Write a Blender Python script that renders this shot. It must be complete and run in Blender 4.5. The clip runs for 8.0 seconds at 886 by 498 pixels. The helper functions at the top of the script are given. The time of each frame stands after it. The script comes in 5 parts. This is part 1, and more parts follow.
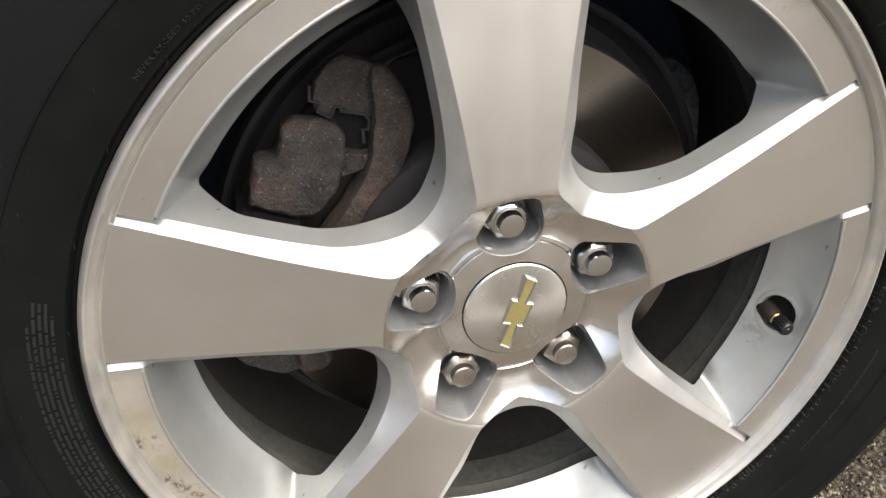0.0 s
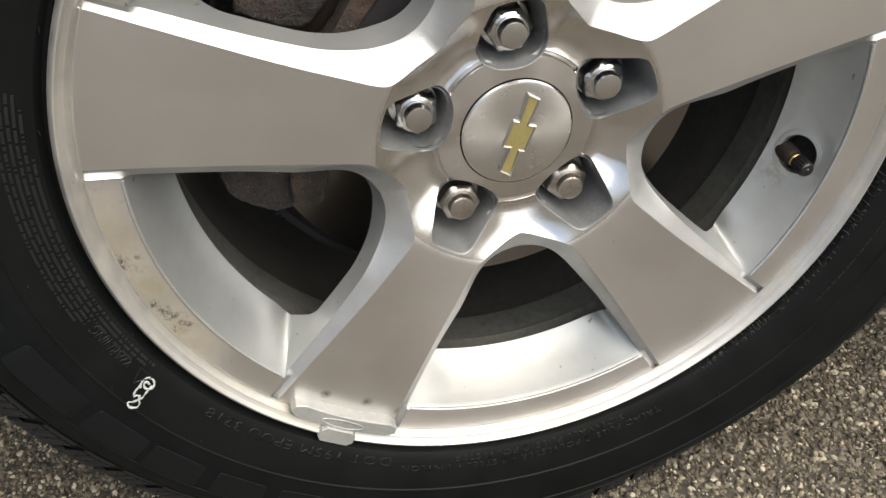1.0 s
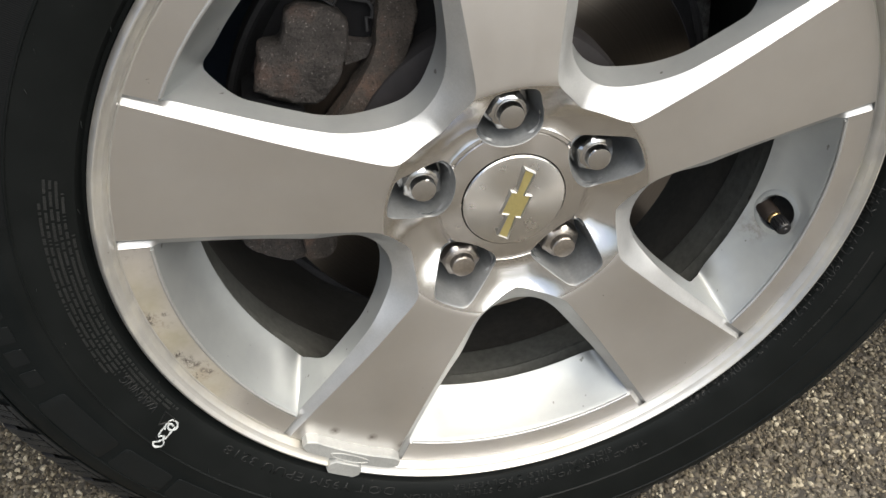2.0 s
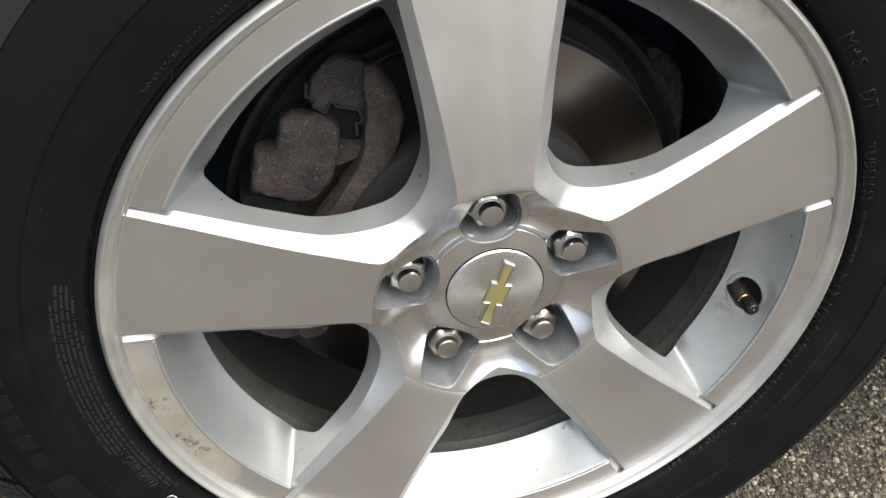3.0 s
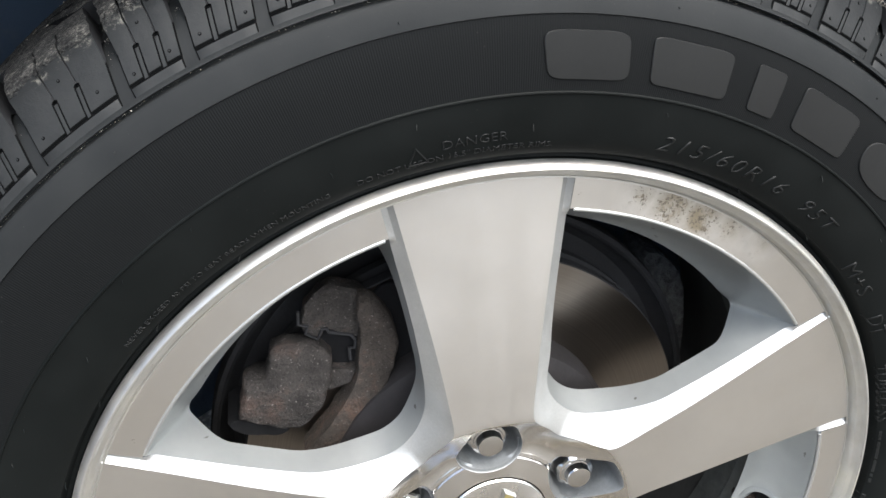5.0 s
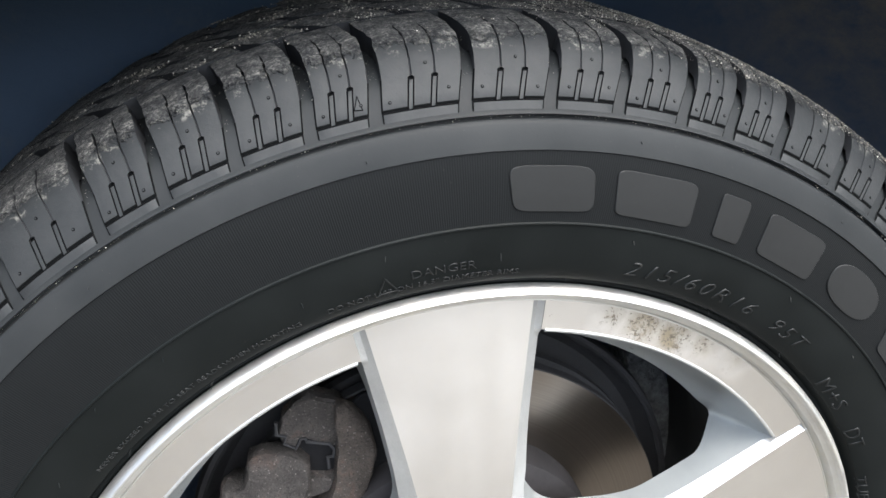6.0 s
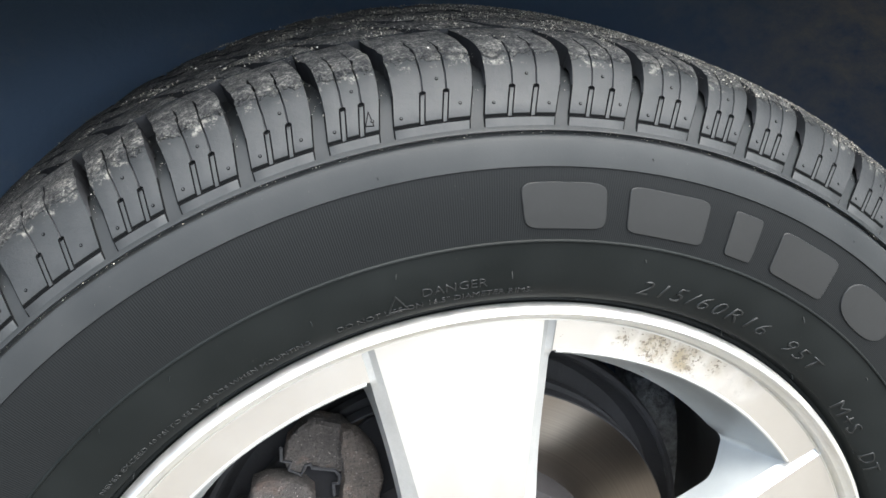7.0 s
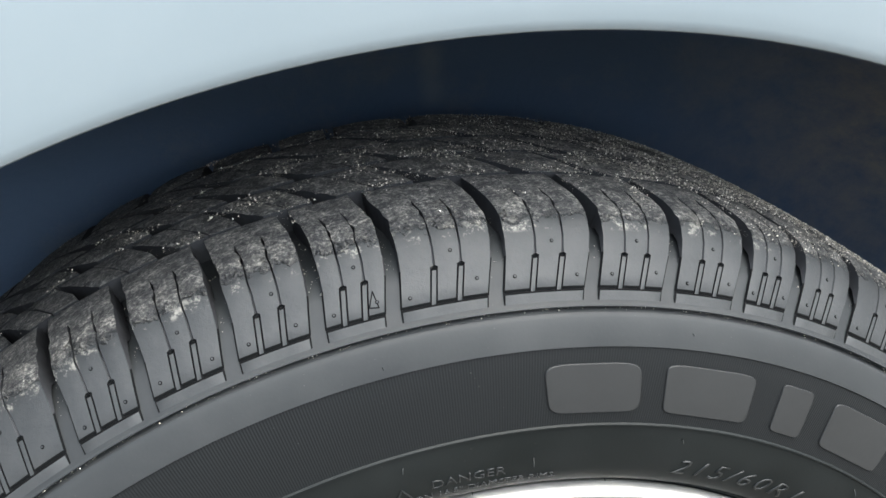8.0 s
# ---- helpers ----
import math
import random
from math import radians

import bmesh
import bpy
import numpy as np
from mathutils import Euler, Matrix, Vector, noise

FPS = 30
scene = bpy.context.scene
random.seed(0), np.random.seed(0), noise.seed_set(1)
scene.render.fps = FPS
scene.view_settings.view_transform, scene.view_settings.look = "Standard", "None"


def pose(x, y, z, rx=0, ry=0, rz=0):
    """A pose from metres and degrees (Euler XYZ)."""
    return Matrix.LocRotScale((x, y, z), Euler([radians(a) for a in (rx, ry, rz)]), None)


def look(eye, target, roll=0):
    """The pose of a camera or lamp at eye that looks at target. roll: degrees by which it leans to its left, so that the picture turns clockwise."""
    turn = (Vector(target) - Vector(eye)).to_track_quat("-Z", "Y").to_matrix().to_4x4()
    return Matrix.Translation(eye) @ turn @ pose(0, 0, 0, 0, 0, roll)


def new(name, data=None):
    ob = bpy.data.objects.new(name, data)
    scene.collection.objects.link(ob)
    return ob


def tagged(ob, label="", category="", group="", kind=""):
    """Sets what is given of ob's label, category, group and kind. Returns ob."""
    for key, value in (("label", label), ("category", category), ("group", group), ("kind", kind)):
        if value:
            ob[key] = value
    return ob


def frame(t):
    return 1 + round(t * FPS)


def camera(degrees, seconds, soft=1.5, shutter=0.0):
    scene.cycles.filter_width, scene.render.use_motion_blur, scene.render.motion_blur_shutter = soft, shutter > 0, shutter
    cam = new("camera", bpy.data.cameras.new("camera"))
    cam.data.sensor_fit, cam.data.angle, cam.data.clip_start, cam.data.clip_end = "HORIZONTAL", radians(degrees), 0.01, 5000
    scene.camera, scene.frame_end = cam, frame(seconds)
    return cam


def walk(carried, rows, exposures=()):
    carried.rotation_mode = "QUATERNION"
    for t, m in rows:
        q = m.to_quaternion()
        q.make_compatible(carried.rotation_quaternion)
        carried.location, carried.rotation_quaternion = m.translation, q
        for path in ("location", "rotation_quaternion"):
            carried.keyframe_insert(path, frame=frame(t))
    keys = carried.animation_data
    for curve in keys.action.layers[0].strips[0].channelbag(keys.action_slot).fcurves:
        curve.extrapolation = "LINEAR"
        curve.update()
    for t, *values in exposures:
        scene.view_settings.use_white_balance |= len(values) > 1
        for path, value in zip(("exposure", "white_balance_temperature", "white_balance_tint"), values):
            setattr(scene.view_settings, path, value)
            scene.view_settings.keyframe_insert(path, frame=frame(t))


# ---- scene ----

# ---------------------------------------------------------------- camera
cam = camera(55.03, 8.0)
ROWS = [
    (0.0, -0.1107, -0.3388, 0.6066, 56.82, 3.98, -14.23),
    (0.5, -0.1085, -0.3507, 0.5722, 54.68, 4.18, -13.27),
    (1.0, -0.1070, -0.3523, 0.5460, 52.17, 4.20, -12.91),
    (1.5, -0.1058, -0.3533, 0.5645, 51.09, 4.19, -13.06),
    (1.7, -0.1048, -0.3545, 0.5801, 50.97, 4.07, -12.76),
    (2.8, -0.0973, -0.3577, 0.6439, 51.03, 3.21, -12.41),
    (3.0, -0.0933, -0.3580, 0.6508, 52.45, 3.68, -12.50),
    (3.5, -0.0983, -0.3515, 0.6653, 55.31, 3.89, -12.87),
    (4.0, -0.0933, -0.3445, 0.6656, 57.13, 3.89, -12.75),
    (4.5, -0.0885, -0.3338, 0.6629, 58.96, 3.93, -12.76),
    (4.7, -0.0854, -0.3267, 0.6765, 59.88, 3.89, -12.77),
    (5.8, -0.0626, -0.3115, 0.6980, 64.00, 4.06, -12.22),
    (6.0, -0.0603, -0.3140, 0.7152, 64.78, 4.10, -12.16),
    (6.5, -0.0704, -0.3251, 0.7180, 67.03, 4.00, -12.10),
    (7.0, -0.0663, -0.3128, 0.7067, 67.29, 4.05, -12.33),
    (7.5, -0.0600, -0.2815, 0.7283, 67.00, 4.02, -12.47),
    (8.0, -0.0563, -0.2517, 0.7518, 67.62, 3.74, -12.52),
]
EXPOSURES = [(0.0, 1.11, 6750, 9), (0.5, 0.88, 6725, 8), (1.0, 0.71, 6700, 7), (1.7, 0.82, 6600, 6), (3.0, 0.91, 6330, 6), (3.5, 1.16, 6290, 6), (4.0, 1.32, 6240, 6), (4.5, 1.46, 6200, 6), (6.0, 2.03, 5980, 6), (6.5, 2.54, 5980, 5), (8.0, 2.56, 6000, 4)]
walk(cam, [(t, pose(x, y, z, rx, ry, rz)) for t, x, y, z, rx, ry, rz in ROWS], EXPOSURES)

# ---------------------------------------------------------------- light
SUN_UP, SUN_TURN = 61.0, 142.0          # degrees; the sun stands behind the camera's right shoulder
world = bpy.data.worlds.new("sky")
scene.world = world
world.use_nodes = True
wn = world.node_tree.nodes
sky = wn.new("ShaderNodeTexSky")
sky.sky_type = "NISHITA"
sky.sun_disc = False
sky.sun_elevation = radians(SUN_UP)
sky.sun_rotation = radians(SUN_TURN)
sky.air_density, sky.dust_density, sky.ozone_density = 0.85, 6.5, 0.6
wn["Background"].inputs["Strength"].default_value = 0.14
world.node_tree.links.new(sky.outputs["Color"], wn["Background"].inputs["Color"])
sun = new("sun", bpy.data.lights.new("sun", "SUN"))
sun.data.energy = 3.0
sun.data.angle = radians(100)
sun.data.color = (1.0, 0.97, 0.93)
a_ = radians(SUN_TURN)
sun.matrix_world = look((2 * math.sin(a_), 2 * math.cos(a_), 2 * math.tan(radians(SUN_UP))), (0, 0, 0))

# ---------------------------------------------------------------- materials


class Mat:
    """A node material with a Principled shader and short ways to add nodes."""

    def __init__(self, name, base=(0.5, 0.5, 0.5), rough=0.5, metal=0.0):
        self.m = bpy.data.materials.new(name)
        self.m.use_nodes = True
        self.t = self.m.node_tree
        self.b = self.t.nodes["Principled BSDF"]
        self.b.inputs["Base Color"].default_value = (*base, 1)
        self.b.inputs["Roughness"].default_value = rough
        self.b.inputs["Metallic"].default_value = metal
        self.tc = self.t.nodes.new("ShaderNodeTexCoord").outputs["Object"]

    def node(self, kind, **kw):
        n = self.t.nodes.new(kind)
        for k, v in kw.items():
            n.inputs[k].default_value = v
        return n

    def link(self, a, b):
        self.t.links.new(a, b)

    def noise(self, scale, detail=4.0, rough=0.6, coord=None):
        n = self.node("ShaderNodeTexNoise", Scale=scale, Detail=detail, Roughness=rough)
        self.link(coord or self.tc, n.inputs["Vector"])
        return n.outputs["Fac"]

    def math(self, op, a, b=0.5, c=None):
        n = self.t.nodes.new("ShaderNodeMath")
        n.operation = op
        for i, v in enumerate((a, b, c)):
            if v is None:
                continue
            if isinstance(v, (int, float)):
                n.inputs[i].default_value = v
            else:
                self.link(v, n.inputs[i])
        return n.outputs[0]

    def ramp(self, fac, stops):
        n = self.t.nodes.new("ShaderNodeValToRGB")
        e = n.color_ramp.elements
        while len(e) < len(stops):
            e.new(0.5)
        for el, (p, c) in zip(e, stops):
            el.position = p
            el.color = (*c, 1) if isinstance(c, tuple) else (c, c, c, 1)
        self.link(fac, n.inputs["Fac"])
        return n.outputs["Color"]

    def mix(self, fac, a, b):
        n = self.t.nodes.new("ShaderNodeMix")
        n.data_type = "RGBA"
        for sock, v in ((n.inputs[0], fac), (n.inputs[6], a), (n.inputs[7], b)):
            if isinstance(v, (int, float)):
                sock.default_value = v
            elif isinstance(v, tuple):
                sock.default_value = (*v, 1)
            else:
                self.link(v, sock)
        return n.outputs[2]

    def bump(self, height, strength, distance):
        n = self.node("ShaderNodeBump", Strength=strength, Distance=distance)
        self.link(height, n.inputs["Height"])
        if self.b.inputs["Normal"].is_linked:
            self.link(self.b.inputs["Normal"].links[0].from_socket, n.inputs["Normal"])
        self.link(n.outputs["Normal"], self.b.inputs["Normal"])

    def near(self, place, inner, outer):
        """1 within inner of a place in the object's own space, 0 beyond outer."""
        d = self.t.nodes.new("ShaderNodeVectorMath")
        d.operation = "DISTANCE"
        self.link(self.tc, d.inputs[0])
        d.inputs[1].default_value = place
        n = self.node("ShaderNodeMapRange")
        n.inputs["From Min"].default_value, n.inputs["From Max"].default_value = inner, outer
        n.inputs["To Min"].default_value, n.inputs["To Max"].default_value = 1, 0
        self.link(d.outputs["Value"], n.inputs["Value"])
        return n.outputs["Result"]

    def polar(self):
        """The distance from the object's y axis and the angle round it."""
        s = self.t.nodes.new("ShaderNodeSeparateXYZ")
        self.link(self.tc, s.inputs[0])
        x, z = s.outputs["X"], s.outputs["Z"]
        r = self.math("SQRT", self.math("ADD", self.math("MULTIPLY", x, x), self.math("MULTIPLY", z, z)))
        return r, self.math("ARCTAN2", x, z)

    def to(self, sock, out):
        self.link(out, self.b.inputs[sock])


def wheel_point(R, deg, y):
    a = radians(deg)
    return (R * math.sin(a), y, R * math.cos(a))


def machined():
    """Lathe-turned bare aluminium under old clear coat, with corrosion where the coat has failed."""
    m = Mat("machined_aluminium", (0.84, 0.82, 0.79), 0.30, 1.0)
    r, ang = m.polar()
    rings = m.node("ShaderNodeTexNoise", Scale=1.0, Detail=2.0)
    comb = m.t.nodes.new("ShaderNodeCombineXYZ")
    m.link(m.math("MULTIPLY", r, 2600.0), comb.inputs[0])
    m.link(m.math("MULTIPLY", ang, 1.5), comb.inputs[1])
    m.link(comb.outputs[0], rings.inputs["Vector"])
    m.bump(rings.outputs["Fac"], 0.10, 0.0003)
    patch = m.near(wheel_point(0.2055, 21.0, 0.009), 0.001, 0.014)
    for R_p, deg_p, in_p, out_p, w_p in ((0.2045, 26.0, 0.005, 0.018, 1.0), (0.2040, 31.0, 0.005, 0.018, 1.0), (0.2065, 36.0, 0.002, 0.015, 0.9), (0.2085, 42.0, 0.001, 0.013, 0.7), (0.2095, 261.0, 0.002, 0.018, 0.62), (0.2055, 248.0, 0.002, 0.020, 0.66), (0.209, 243.0, 0.002, 0.020, 0.5), (0.209, 272.0, 0.002, 0.020, 0.5)):
        patch = m.math("MAXIMUM", patch, m.math("MULTIPLY", m.near(wheel_point(R_p, deg_p, 0.009), in_p, out_p), w_p))
    patch = m.math("MAXIMUM", patch, m.math("MULTIPLY", m.near((-0.029, 0.018, -0.012), 0.002, 0.016), 0.55))
    fleck = m.math("ADD", m.math("MULTIPLY", m.noise(150.0, 4.0, 0.6), 0.15), m.math("MULTIPLY", m.noise(620.0, 4.0, 0.7), 0.85))
    mask = m.ramp(m.math("ADD", fleck, m.math("MULTIPLY", patch, 0.30)), [(0.800, 0.0), (0.835, 1.0)])
    halo = m.math("MULTIPLY", patch, m.ramp(m.noise(70.0, 4.0), [(0.30, 0.35), (0.60, 1.0)]))
    stain = m.ramp(m.noise(14.0, 6.0), [(0.3, (0.735, 0.718, 0.70)), (0.7, (0.805, 0.792, 0.778))])
    specks = m.ramp(m.noise(260.0, 2.0), [(0.775, 0.0), (0.80, 1.0)])
    haze = m.near(wheel_point(0.2070, 246.0, 0.009), 0.008, 0.034)
    for deg_h in (256.0, 266.0):
        haze = m.math("MAXIMUM", haze, m.near(wheel_point(0.2080, deg_h, 0.009), 0.008, 0.032))
    haze = m.math("MULTIPLY", haze, m.ramp(m.noise(60.0, 4.0), [(0.25, 0.55), (0.65, 1.0)]))
    stain = m.mix(haze, stain, (0.43, 0.40, 0.315))
    stain = m.mix(halo, stain, (0.23, 0.194, 0.138))
    stain = m.mix(m.math("MULTIPLY", specks, 0.7), stain, (0.30, 0.28, 0.25))
    scars = m.ramp(m.noise(180.0, 6.0, 0.8), [(0.575, 0.0), (0.63, 1.0)])
    stain = m.mix(m.math("MULTIPLY", scars, m.math("MULTIPLY", patch, 0.65)), stain, (0.125, 0.104, 0.074))
    for R_s, deg_s in ((0.1945, -140.6), (0.1925, -148.6), (0.1960, -155.6)):
        seep = m.math("MULTIPLY", m.near(wheel_point(R_s, deg_s, 0.0075), 0.0008, 0.0045), m.ramp(m.noise(300.0, 3.0), [(0.35, 0.3), (0.6, 1.0)]))
        stain = m.mix(m.math("MULTIPLY", seep, 0.8), stain, (0.12, 0.08, 0.06))
    for R_s, deg_s, size_s in ((0.2118, 262.6, 0.0050), (0.2105, 261.4, 0.0044), (0.2085, 262.0, 0.0050), (0.2010, 262.0, 0.0022), (0.2094, 253.6, 0.0030), (0.2073, 253.6, 0.0030), (0.2060, 251.8, 0.0046), (0.2064, 250.4, 0.0036), (0.2033, 250.1, 0.0030), (0.2033, 248.4, 0.0026), (0.2013, 247.5, 0.0030), (0.2085, 247.7, 0.0022)):
        smudge = m.math("MULTIPLY", m.near(wheel_point(R_s, deg_s, 0.0088), 0.0006, size_s), m.ramp(m.noise(520.0, 4.0, 0.7), [(0.46, 0.0), (0.55, 1.0)]))
        stain = m.mix(m.math("MULTIPLY", smudge, 0.85), stain, (0.075, 0.064, 0.058))
    pits = m.ramp(m.noise(700.0, 3.0), [(0.36, (0.045, 0.037, 0.026)), (0.64, (0.15, 0.125, 0.088))])
    m.to("Base Color", m.mix(mask, stain, pits))
    m.to("Metallic", m.math("SUBTRACT", m.math("SUBTRACT", m.math("SUBTRACT", 1.0, m.math("MULTIPLY", haze, 0.35)), m.math("MULTIPLY", halo, 0.60)), m.math("MULTIPLY", mask, 0.60)))
    fan = m.node("ShaderNodeTexNoise", Scale=1.0, Detail=3.0)
    comb_f = m.t.nodes.new("ShaderNodeCombineXYZ")
    m.link(m.math("MULTIPLY", ang, 15.0), comb_f.inputs[0])
    m.link(m.math("MULTIPLY", r, 9.0), comb_f.inputs[1])
    m.link(comb_f.outputs[0], fan.inputs["Vector"])
    streak = m.math("MULTIPLY", m.math("SUBTRACT", fan.outputs["Fac"], 0.5), 0.07)
    hub = m.math("MULTIPLY", m.math("LESS_THAN", r, 0.0755), 0.21)
    m.to("Roughness", m.math("SUBTRACT", m.math("ADD", m.math("ADD", streak, m.math("MULTIPLY", m.noise(16.0), 0.16)), m.math("ADD", 0.30, m.math("MULTIPLY", mask, 0.40))), hub))
    m.bump(m.math("MULTIPLY", mask, m.noise(500.0)), 0.5, 0.0006)
    m.bump(m.noise(55.0, 3.0), 0.06, 0.001)
    m.b.inputs["Anisotropic"].default_value = 0.35
    m.b.inputs["Anisotropic Rotation"].default_value = 0.25
    tan = m.t.nodes.new("ShaderNodeTangent")
    tan.direction_type, tan.axis = "RADIAL", "Y"
    m.to("Tangent", tan.outputs[0])
    m.b.inputs["Coat Weight"].default_value = 0.35
    m.b.inputs["Coat Roughness"].default_value = 0.12
    return m.m


def painted_silver():
    m = Mat("silver_wheel_paint", (0.62, 0.64, 0.65), 0.42, 0.58)
    dirt = m.ramp(m.noise(150.0, 2.0, 0.4), [(0.74, 0.0), (0.765, 1.0)])
    m.to("Base Color", m.mix(m.math("MULTIPLY", dirt, 0.75), m.ramp(m.noise(22.0, 5.0), [(0.3, (0.30, 0.315, 0.315)), (0.7, (0.375, 0.388, 0.386))]), (0.09, 0.085, 0.075)))
    m.bump(m.noise(1400.0, 2.0), 0.12, 0.0004)
    seep = m.math("MULTIPLY", m.near(wheel_point(0.1800, 113.0, 0.036), 0.001, 0.013), m.ramp(m.noise(200.0, 5.0, 0.7), [(0.44, 0.0), (0.62, 1.0)]))
    m.to("Base Color", m.mix(m.math("MULTIPLY", seep, 0.8), m.b.inputs["Base Color"].links[0].from_socket, (0.13, 0.10, 0.075)))
    specks = m.ramp(m.noise(420.0, 2.0), [(0.74, 0.0), (0.78, 1.0)])
    m.to("Roughness", m.math("ADD", 0.40, m.math("MULTIPLY", specks, 0.25)))
    m.b.inputs["Coat Weight"].default_value = 0.25
    m.b.inputs["Coat Roughness"].default_value = 0.25
    return m.m


def plain(name, base, rough, metal=0.0, grain=300.0, spread=0.25, relief=0.15, depth=0.0005, coarse=25.0, gloss=0.5):
    """A surface with a coarse and a fine mottle and fine relief."""
    m = Mat(name, base, rough, metal)
    lo, hi = tuple(c * (1 - spread) for c in base), tuple(min(1, c * (1 + spread)) for c in base)
    both = m.math("ADD", m.math("MULTIPLY", m.noise(coarse), 0.6), m.math("MULTIPLY", m.noise(grain), 0.4))
    m.to("Base Color", m.ramp(both, [(0.35, lo), (0.65, hi)]))
    m.to("Roughness", m.math("ADD", rough - 0.07, m.math("MULTIPLY", m.noise(grain * 0.5), 0.14)))
    m.bump(m.noise(grain), relief, depth)
    m.b.inputs["Specular IOR Level"].default_value = gloss
    return m.m


def cast_metal(name, base, seed):
    """Rough sand-cast iron: pitted, rust-stained, with small bright flecks."""
    m = Mat(name, base, 0.7, 0.25)
    rust = m.ramp(m.noise(45.0 + seed, 5.0, 0.65), [(0.36, tuple(c * 0.55 for c in base)), (0.54, base), (0.70, (base[0] * 1.7, base[1] * 1.35, base[2] * 1.2))])
    pit = m.ramp(m.noise(900.0, 3.0, 0.6), [(0.36, 1.0), (0.46, 0.0)])
    fleck = m.ramp(m.noise(620.0, 3.0, 0.6), [(0.63, 0.0), (0.70, 1.0)])
    tone = m.mix(m.math("MULTIPLY", pit, 0.7), rust, (0.012, 0.011, 0.010))
    m.to("Base Color", m.mix(m.math("MULTIPLY", fleck, 0.8), tone, (0.24, 0.22, 0.205)))
    m.to("Roughness", m.math("SUBTRACT", 0.74, m.math("MULTIPLY", fleck, 0.25)))
    m.bump(m.noise(700.0, 4.0, 0.7), 1.0, 0.0016)
    m.bump(m.noise(160.0, 4.0, 0.6), 0.8, 0.0030)
    return m.m


def sidewall_rubber():
    """Black rubber; fine radial ribs on the band behind the large lettering; dust; light and shade of the outer wall
    are in its colour.
    """
    m = Mat("sidewall_rubber", (0.028, 0.029, 0.030), 0.55)
    r, ang = m.polar()
    wave = m.math("SINE", m.math("MULTIPLY", ang, 1720.0))
    band = m.math("MULTIPLY", m.math("GREATER_THAN", r, 0.2544), m.math("LESS_THAN", r, 0.2845))
    band = m.math("MULTIPLY", band, m.math("LESS_THAN", m.math("ABSOLUTE", ang), 1.36))
    dust = m.noise(30.0, 6.0)
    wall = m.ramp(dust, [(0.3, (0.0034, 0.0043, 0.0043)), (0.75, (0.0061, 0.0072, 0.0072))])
    # Outer wall painted lighter at the top, darker below, as light falls on it.
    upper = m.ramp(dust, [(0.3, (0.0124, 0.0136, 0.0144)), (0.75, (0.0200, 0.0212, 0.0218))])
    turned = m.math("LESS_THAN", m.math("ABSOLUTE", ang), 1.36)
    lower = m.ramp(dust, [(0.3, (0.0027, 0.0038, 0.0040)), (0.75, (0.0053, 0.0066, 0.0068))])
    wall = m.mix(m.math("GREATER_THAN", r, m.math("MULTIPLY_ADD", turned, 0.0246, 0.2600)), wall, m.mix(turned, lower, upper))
    specks = m.math("MAXIMUM", m.ramp(m.noise(900.0, 2.0, 0.5), [(0.75, 0.0), (0.78, 1.0)]), m.ramp(m.noise(260.0, 2.0, 0.5), [(0.785, 0.0), (0.80, 1.0)]))
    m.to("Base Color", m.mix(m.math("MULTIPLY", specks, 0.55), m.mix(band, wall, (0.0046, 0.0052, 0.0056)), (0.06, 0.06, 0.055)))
    m.to("Roughness", m.math("ADD", 0.46, m.math("MULTIPLY", m.noise(60.0), 0.16)))
    m.bump(m.math("MULTIPLY", wave, band), 0.17, 0.0003)
    m.bump(m.noise(900.0, 3.0), 0.12, 0.0003)
    m.b.inputs["Specular IOR Level"].default_value = 0.115
    return m.m


def tread_rubber():
    """Worn tread: grey dusty rubber, paler and rougher where it meets the road."""
    m = Mat("tread_rubber", (0.035, 0.036, 0.037), 0.6)
    r, ang = m.polar()
    edge = m.math("ADD", r, m.math("ADD", m.math("MULTIPLY", m.noise(240.0), 0.006), m.math("MULTIPLY", m.noise(60.0), 0.004)))
    worn = m.ramp(m.math("MULTIPLY_ADD", edge, 200.0, -65.9), [(0.0, 0.0), (0.4, 1.0)])
    fine = m.math("ADD", m.math("MULTIPLY", m.noise(760.0, 5.0, 0.75), 0.65), m.math("MULTIPLY", m.noise(170.0, 4.0, 0.6), 0.35))
    dust = m.ramp(fine, [(0.40, (0.013, 0.013, 0.014)), (0.48, (0.034, 0.034, 0.034)), (0.55, (0.080, 0.078, 0.073)), (0.63, (0.22, 0.21, 0.188))])
    side = m.ramp(m.noise(70.0, 5.0), [(0.35, (0.0130, 0.0142, 0.0150)), (0.7, (0.0190, 0.0200, 0.0205))])
    zone = m.ramp(m.math("MULTIPLY_ADD", r, 200.0, -64.2), [(0.0, 0.0), (0.30, 1.0), (0.75, 0.8), (1.0, 0.25)])
    blotch = m.math("ADD", m.math("MULTIPLY", m.noise(330.0, 5.0, 0.75), 0.55), m.math("MULTIPLY", m.noise(75.0, 3.0), 0.45))
    scuff = m.math("MULTIPLY", zone, m.ramp(blotch, [(0.53, 0.0), (0.61, 1.0)]))
    m.to("Base Color", m.mix(m.math("MULTIPLY", scuff, 0.75), m.mix(worn, side, dust), (0.175, 0.168, 0.148)))
    m.to("Roughness", m.math("ADD", 0.58, m.math("MULTIPLY", worn, 0.22)))
    m.b.inputs["Specular IOR Level"].default_value = 0.26
    m.bump(m.math("MULTIPLY", m.noise(420.0, 5.0, 0.7), m.math("ADD", 0.10, worn)), 0.9, 0.0026)
    m.bump(m.math("MULTIPLY", m.noise(110.0, 4.0, 0.6), worn), 0.6, 0.0030)
    return m.m


